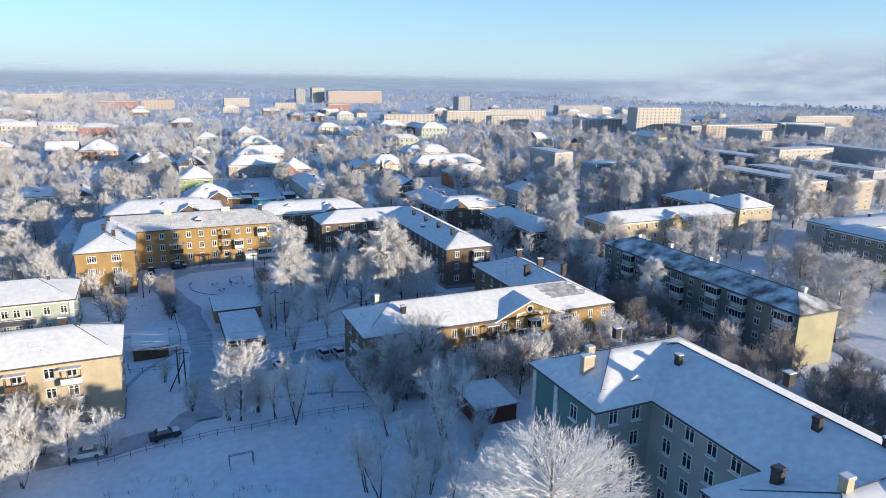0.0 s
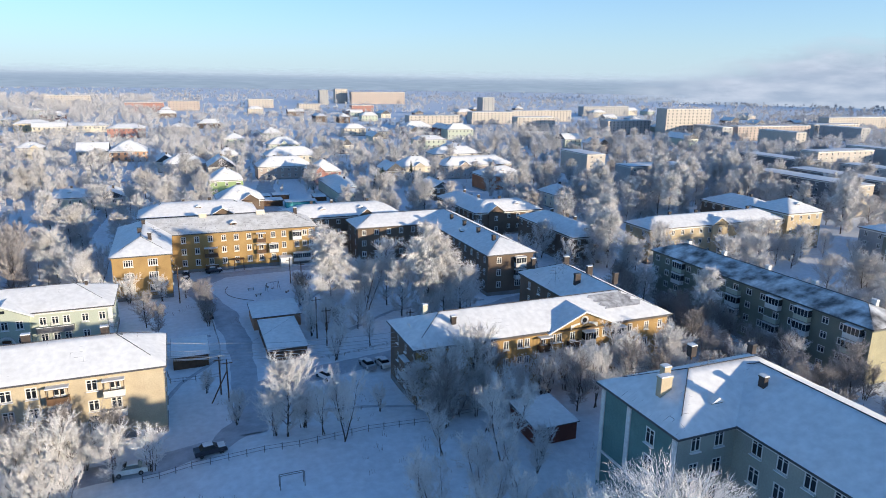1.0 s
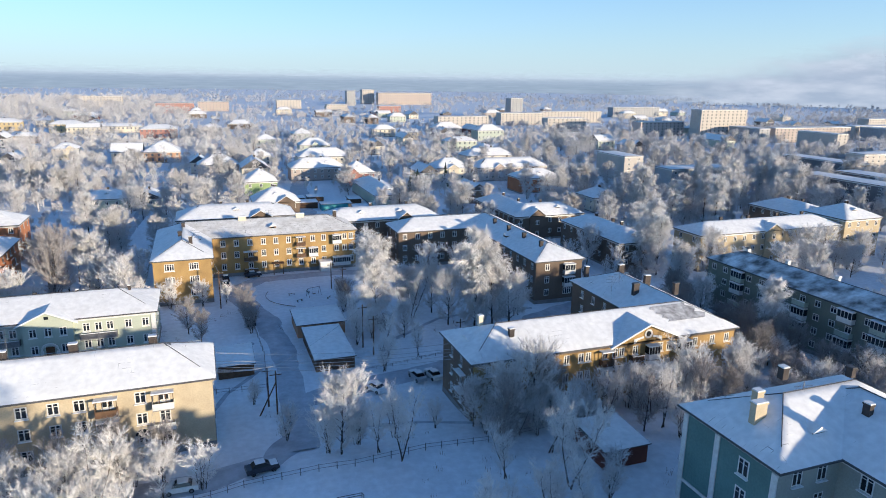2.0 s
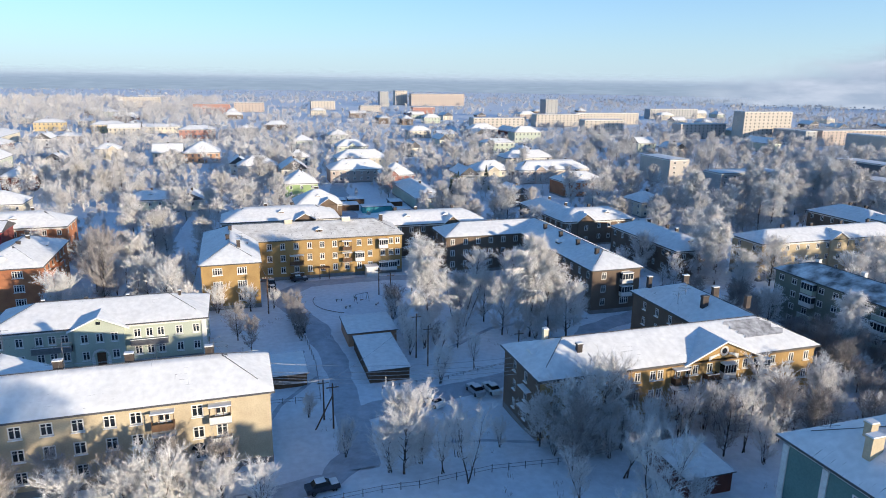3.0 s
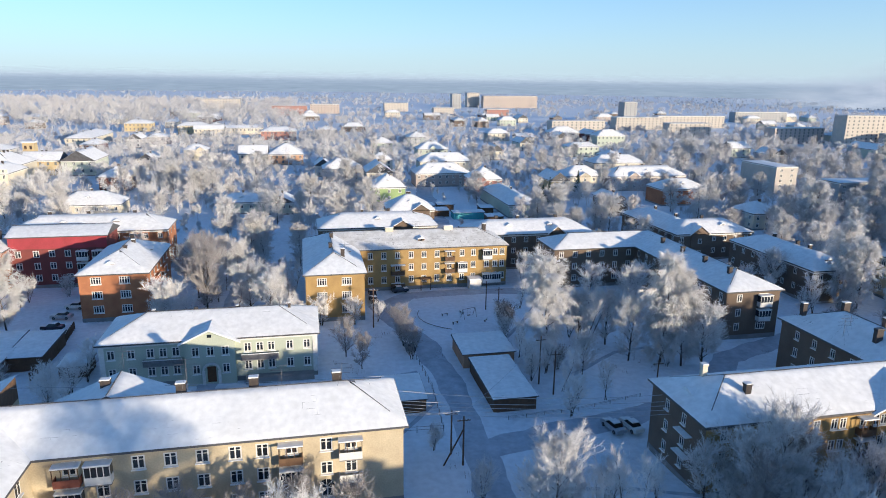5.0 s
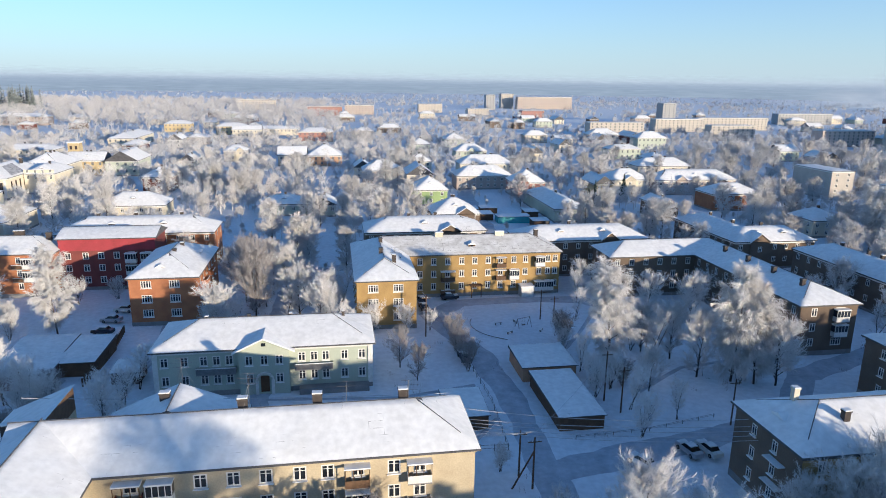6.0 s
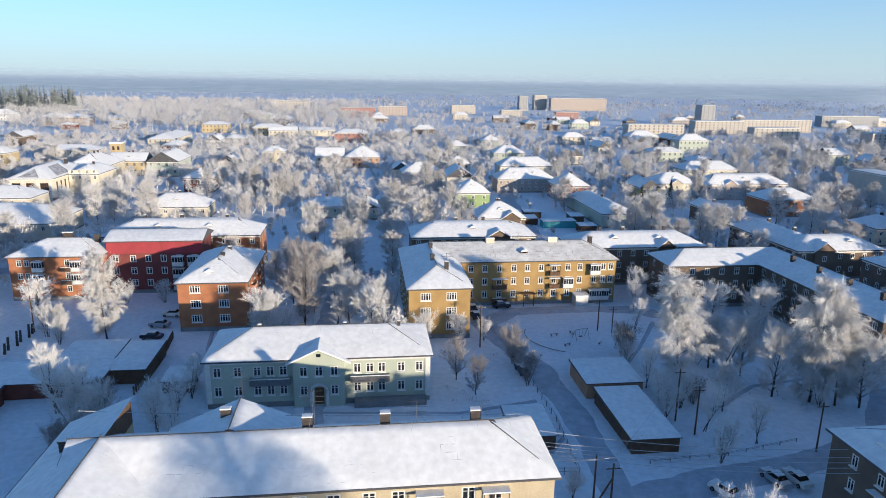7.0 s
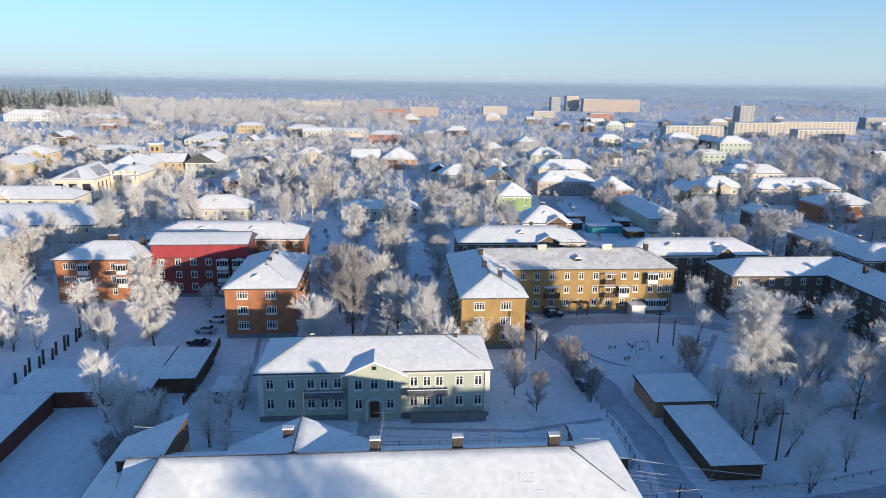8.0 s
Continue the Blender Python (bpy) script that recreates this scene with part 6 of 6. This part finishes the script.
# ---- cars, poles, fences and small things ----
def car(x, y, turn, paint, label, snowy=True):
    z = terrain(x, y) + 0.2
    t = thing("car", label, "car", (x, y, z), "parked cars", turn)
    low = [(-2.1, 0.3), (2.1, 0.3), (2.15, 0.55), (2.05, 0.85), (0.95, 0.95), (-1.35, 0.98), (-2.1, 0.95), (-2.15, 0.6)]
    top = [(-1.4, 0.975), (0.98, 0.945), (0.35, 1.4), (-0.95, 1.42)]

    def slab(outline, w0, w1):
        m = Mesh()
        n = len(outline)
        zt = max(p[1] for p in outline)
        zb = min(p[1] for p in outline)
        half = [w0 + (w1 - w0) * (p[1] - zb) / (zt - zb) for p in outline]
        m.v = [(p[0], -h, p[1]) for p, h in zip(outline, half)] + [(p[0], h, p[1]) for p, h in zip(outline, half)]
        m.f = [tuple(range(n)), tuple(range(2 * n - 1, n - 1, -1))] + [((k + 1) % n, k, n + k, n + (k + 1) % n) for k in range(n)]
        return m
    part("body", slab(low, 0.84, 0.78), paint, t)
    cab = part("cabin", slab(top, 0.74, 0.58), GLASS, t, "dark car windows")
    r = Mesh()
    r.box(-0.98, -0.6, 1.4, 0.38, 0.6, 1.46)
    part("roof_panel", r, paint, cab)
    for sx in (-1.3, 1.35):
        for sy in (-0.8, 0.8):
            w = Mesh()
            w.rod((sx, sy - 0.1, 0.3), (sx, sy + 0.1, 0.3), 0.31, 0.31, 14)
            wheel = part("wheel", w, RUBBER, t)
            w = Mesh()
            w.rod((sx, sy - 0.108, 0.3), (sx, sy + 0.108, 0.3), 0.18, 0.18, 10)
            part("rim", w, METAL, wheel)
    for sy in (-0.6, 0.6):
        h = Mesh()
        h.box(2.08, sy - 0.16, 0.6, 2.14, sy + 0.16, 0.74)
        part("headlight", h, WHITE, t)
    if snowy:
        s = Mesh()
        s.box(-0.95, -0.57, 1.463, 0.34, 0.57, 1.53)
        part("roof_snow", s, ROOFSNOW, t)
        s = Mesh()
        s.box(1.0, -0.7, 0.94, 1.95, 0.7, 1.0)
        part("bonnet_snow", s, ROOFSNOW, t)


SILVER = mat("silver_paint", (0.5, 0.51, 0.53), (0.42, 0.43, 0.45), 0.3, 1, 5, 0, metal=0.5)
DARKCAR = mat("dark_car_paint", (0.05, 0.055, 0.07), (0.03, 0.03, 0.04), 0.25, 1, 5, 0)
for x, y, a, pnt, lab in ((26.6, 114.6, 100, SILVER, "silver parked car with snow on its roof"), (29.4, 114.3, 98, WHITE, "white parked car with snow on its roof"), (18.6, 112.6, 115, ROOFSNOW, "parked car buried under snow"), (-1.5, 93.6, 8, DARKCAR, "dark car with snow on its roof in the lane"),
                          (-2.6, 179.5, 95, DARKCAR, "dark parked car by the yellow house"), (-2.4, 184.4, 90, DARKCAR, "dark snowy car beside the house wall"), (4.5, 186.0, 5, DARKCAR, "dark car before the entrance"), (-69.0, 172.8, 170, DARKCAR, "dark car by the brick house"), (-69.4, 179.6, 172, SILVER, "silver car by the brick house"), (-68.6, 186.0, 172, WHITE, "white car by the brick house"),
                          (1.2, 150.5, 95, DARKCAR, "dark car beside the fence"), (186, 118, 20, DARKCAR, "dark car on the snowy yard"), (192, 122, 20, DARKCAR, "dark car parked in a row"), (188, 112, 20, SILVER, "silver car parked in a row"), (-107, 186.6, 40, WHITE, "car under thick snow"), (-11.5, 93.2, 178, WHITE, "pale snow-covered car near the shrubs")):
    car(x, y, a, pnt, lab)


def pole(x, y, h=8.5, brace=None, label="wooden utility pole with crossarm and insulators"):
    t = thing("utility_pole", label, "pole", (x, y, terrain(x, y) - 0.2))
    m = Mesh()
    m.rod((0, 0, 0), (0, 0, h), 0.14, 0.1, 8)
    part("post", m, WOOD, t)
    m = Mesh()
    m.box(-0.9, -0.06, h - 0.7, 0.9, 0.06, h - 0.58)
    part("crossarm", m, WOOD, t)
    for k in (-0.8, -0.3, 0.3, 0.8):
        m = Mesh()
        m.rod((k, 0, h - 0.58), (k, 0, h - 0.38), 0.05, 0.04, 6)
        part("insulator", m, WHITE, t)
    if brace:
        m = Mesh()
        m.rod((brace[0], brace[1], 0), (0, 0, h * 0.75), 0.12, 0.1, 6)
        part("brace", m, WOOD, t)


pole(2.2, 109.6, 7.6, (-2.7, 0.4))
pole(1.2, 112.6, 7.0)
pole(20.9, 131.5, 9)
pole(22.0, 127.4, 8)
pole(22.0, 170.1, 7)
pole(-4.3, 163.5, 9)
pole(-93.7, 178.8, 8, (1.8, 1.0))
pole(37, 121, 8)
pole(24.5, 168.5, 6)


def wire(name, label, a, b, sag, r=0.03):
    m = Mesh()
    n = 14
    pts = [Vector(a).lerp(Vector(b), k / n) - Vector((0, 0, sag * 4 * (k / n) * (1 - k / n))) for k in range(n + 1)]
    for p_ in pts:
        m.v += [(p_.x, p_.y, p_.z + r), (p_.x + r, p_.y + r, p_.z - r), (p_.x - r, p_.y - r, p_.z - r)]
    m.f = [(3 * k + j, 3 * k + (j + 1) % 3, 3 * k + 3 + (j + 1) % 3, 3 * k + 3 + j) for k in range(n) for j in range(3)] + [(2, 1, 0), (3 * n, 3 * n + 1, 3 * n + 2)]
    tagged(new(name, m.data(name, WIRE)), label, "cable")


WIRE = mat("frosted_wire", (0.6, 0.6, 0.62), (0.3, 0.3, 0.32), 0.6, 1, 8, 0)
for k, (za, zb, sg) in enumerate(((9.6, 9.6, 0.9), (8.2, 8.9, 0.6), (7.9, 8.6, 0.7), (7.6, 8.3, 0.8), (7.3, 8.0, 0.9))):
    wire("power_line", "frosted overhead wire between two houses", (-7.0, 114.6 - 0.3 * k, za), (29.2, 106.5 - 0.6 * k, zb), sg)
for k in range(3):
    wire("power_line", "frosted overhead wire across the yard", (-7.0, 109 + 0.4 * k, 8.8), (1.6 + 0.4 * k, 109.6, 8.2), 0.3)
wire("power_line", "long frosted wire above the roofs", (-60, 118, 12.8), (-8, 114, 12.0), 0.4)
wire("power_line", "frosted wire along the lane", (2.2, 109.6, 8.1), (20.9, 131.5, 8.4), 0.6)
wire("power_line", "frosted wire from pole to house", (-4.3, 163.5, 8.5), (-5.8, 180, 9.2), 0.4)


def fence(label, pts, gap=2.4, h=1.1, rails=(0.45, 0.95), material=None, r=0.05):
    t = thing("fence", label, "fence")
    material = material or METAL
    places = []
    for a, b in zip(pts, pts[1:]):
        a, b = Vector(a), Vector(b)
        n = max(1, round((b - a).length / gap))
        places += [a.lerp(b, k / n) for k in range(n)]
    places.append(Vector(pts[-1]))
    for p in places:
        m = Mesh()
        m.box(p.x - r, p.y - r, terrain(p.x, p.y) - 0.2, p.x + r, p.y + r, terrain(p.x, p.y) + h)
        part("post", m, material, t)
    for z in rails:
        for p, q_ in zip(places, places[1:]):
            m = Mesh()
            m.rod((p.x, p.y, terrain(p.x, p.y) + z), (q_.x, q_.y, terrain(q_.x, q_.y) + z), 0.03, 0.03, 4)
            part("rail", m, material, t)
    return t


fence("low dark metal fence along the snowy lane", [(-10, 90.6), (-4, 91), (10, 89.6), (20, 90.4), (29, 89.4), (39, 90)])
fence("dark yard fence beside the lane", [(-0.6, 175), (0.6, 163), (1.8, 148), (2.4, 133), (1.5, 119)])
fence("low fence round the shed yard", [(1.5, 119), (-6.5, 119.5), (-7, 123)], 2.0)
fence("dark timber fence beside the garages", [(-65, 173), (-64, 160), (-64.5, 148)], 1.0, 1.6, (0.4, 0.9, 1.4), WOOD, 0.12)
fence("low kerb fence along the cross lane", [(12.1, 120.6), (24, 121.4), (36, 124)], 3, 0.6, (0.35, 0.55))
fence("fence south of the pale green house", [(-52, 133.5), (-36, 133.8), (-16, 133)], 3.0, 1.0)
for k in range(11):
    t = thing("stump", "dark lopped tree trunk capped with snow", "tree trunk", (-95 + 0.12 * k + 0.5 * (k % 2), 157 + 2.1 * k, 0), "row of lopped trunks")
    m = Mesh()
    hh = 2.2 + 0.9 * ((k * 7) % 5) / 4
    m.rod((0, 0, -0.2), (0.15, 0.1, hh), 0.26, 0.2, 8)
    part("trunk", m, BARK, t)
    m = Mesh()
    m.rod((0.15, 0.1, hh), (0.15, 0.1, hh + 0.15), 0.24, 0.14, 8)
    part("snow_cap", m, ROOFSNOW, t)


def antenna(x, y, z, h, guys=True):
    t = thing("tv_antenna", "thin metal television antenna on a roof", "antenna", (x, y, z))
    m = Mesh()
    m.rod((0, 0, 0), (0, 0, h), 0.035, 0.03, 6)
    part("mast", m, METAL, t)
    for k, (zz, w) in enumerate(((h - 0.1, 0.9), (h - 0.7, 1.3), (h - 1.3, 1.1))):
        m = Mesh()
        m.rod((-w, 0.1 * k, zz), (w, -0.1 * k, zz), 0.025, 0.025, 4)
        part("element", m, METAL, t)
    if guys:
        for a in range(3):
            m = Mesh()
            m.rod((0, 0, h * 0.7), (1.6 * math.cos(a * 2.1), 1.6 * math.sin(a * 2.1), -0.9), 0.012, 0.012, 3)
            part("guy_wire", m, METAL, t)


for x, y, z, h in ((-41.2, 117.8, 13.9, 3.2), (-32.2, 110.0, 13.9, 4.2), (-21.1, 109.4, 13.9, 2.8), (-13.8, 109.6, 13.9, 2.4), (47.0, 66.0, 15.4, 3.0), (53.0, 61.4, 18.2, 2.6), (66, 116, 11.8, 3.2), (69, 118, 12.6, 2.6), (10, 195, 13.4, 2.4), (-9, 181, 12.4, 2.2), (-98, 207, 13.0, 3.4), (-94, 206, 13.0, 2.6)):
    antenna(x, y, z, h)

t = thing("goal_frame", "bare metal goal frame on the snowy pitch", "goal", (7.5, 80.4, terrain(7.5, 80.4)))
for a, b_ in (((-1.5, 0, 0), (-1.5, 0, 2)), ((1.5, 0, 0), (1.5, 0, 2)), ((-1.5, 0, 2), (1.5, 0, 2)), ((-1.5, 0, 2), (-1.5, 1, 1.6)), ((1.5, 0, 2), (1.5, 1, 1.6)), ((-1.5, 1, 0), (-1.5, 1, 1.6)), ((1.5, 1, 0), (1.5, 1, 1.6)), ((-1.5, 1, 1.6), (1.5, 1, 1.6))):
    m = Mesh()
    m.rod(a, b_, 0.05, 0.05, 6)
    part("bar", m, METAL, t)
t = thing("swing", "playground swing with a metal A-frame", "swing", (17, 166, 0), turn=20)
for a, b_ in (((-1.6, -0.8, 0), (-1.6, 0, 2.1)), ((-1.6, 0.8, 0), (-1.6, 0, 2.1)), ((1.6, -0.8, 0), (1.6, 0, 2.1)), ((1.6, 0.8, 0), (1.6, 0, 2.1)), ((-1.6, 0, 2.1), (1.6, 0, 2.1))):
    m = Mesh()
    m.rod(a, b_, 0.05, 0.05, 6)
    part("bar", m, METAL, t)
m = Mesh()
m.box(-0.4, -0.2, 0.5, 0.4, 0.2, 0.56)
m.rod((-0.35, 0, 0.55), (-0.35, 0, 2.1), 0.015, 0.015, 4)
m.rod((0.35, 0, 0.55), (0.35, 0, 2.1), 0.015, 0.015, 4)
part("seat", m, WOOD, t)
for x, y, a in ((13.2, 162.7, 30), (16, 168.8, 100), (20, 163, 60), (12, 168, 10)):
    t = thing("bench", "snow-covered wooden bench on the playground", "bench", (x, y, 0.05), turn=a)
    for lx in (-0.6, 0.6):
        m = Mesh()
        m.box(lx - 0.05, -0.18, -0.1, lx + 0.05, 0.18, 0.42)
        part("leg", m, PLINTH, t)
    m = Mesh()
    m.box(-0.8, -0.2, 0.423, 0.8, 0.2, 0.48)
    part("seat", m, WOOD, t)
    m = Mesh()
    m.box(-0.78, -0.18, 0.483, 0.78, 0.18, 0.56)
    part("snow", m, ROOFSNOW, t)
kerb = Mesh()
for k in range(40):
    a0, a1 = -3.5 + 1.3 * k / 40, -3.5 + 1.3 * (k + 1) / 40
    p0, p1 = Vector((20 + 14 * math.cos(a0), 168 + 11 * math.sin(a0), 0.2)), Vector((20 + 14 * math.cos(a1), 168 + 11 * math.sin(a1), 0.2))
    kerb.rod(p0, p1, 0.08, 0.08, 4)
tagged(new("kerb", kerb.data("kerb", PLINTH)), "curved low kerb round the playground", "kerb", kind="structure")


# stalks and twigs that stand out of the snow
q = random.Random(77)
stalks = Mesh()
for _ in range(2600):
    x, y = q.uniform(-70, 100), q.uniform(55, 182)
    if not free(x, y, x, y) or noise.noise((x * 0.06, y * 0.06, 8)) < 0.05:
        continue
    for _k in range(5):
        p0 = Vector((x + q.uniform(-.5, .5), y + q.uniform(-.5, .5), terrain(x, y) - 0.05))
        stalks.rod(p0, p0 + Vector((q.uniform(-.25, .25), q.uniform(-.25, .25), q.uniform(0.4, 1.1))), 0.022, 0, 3, True)
tagged(new("dry_stalks", stalks.data("dry_stalks", WOOD)), "dry weeds and twigs standing out of the snow", "weeds", kind="stuff")
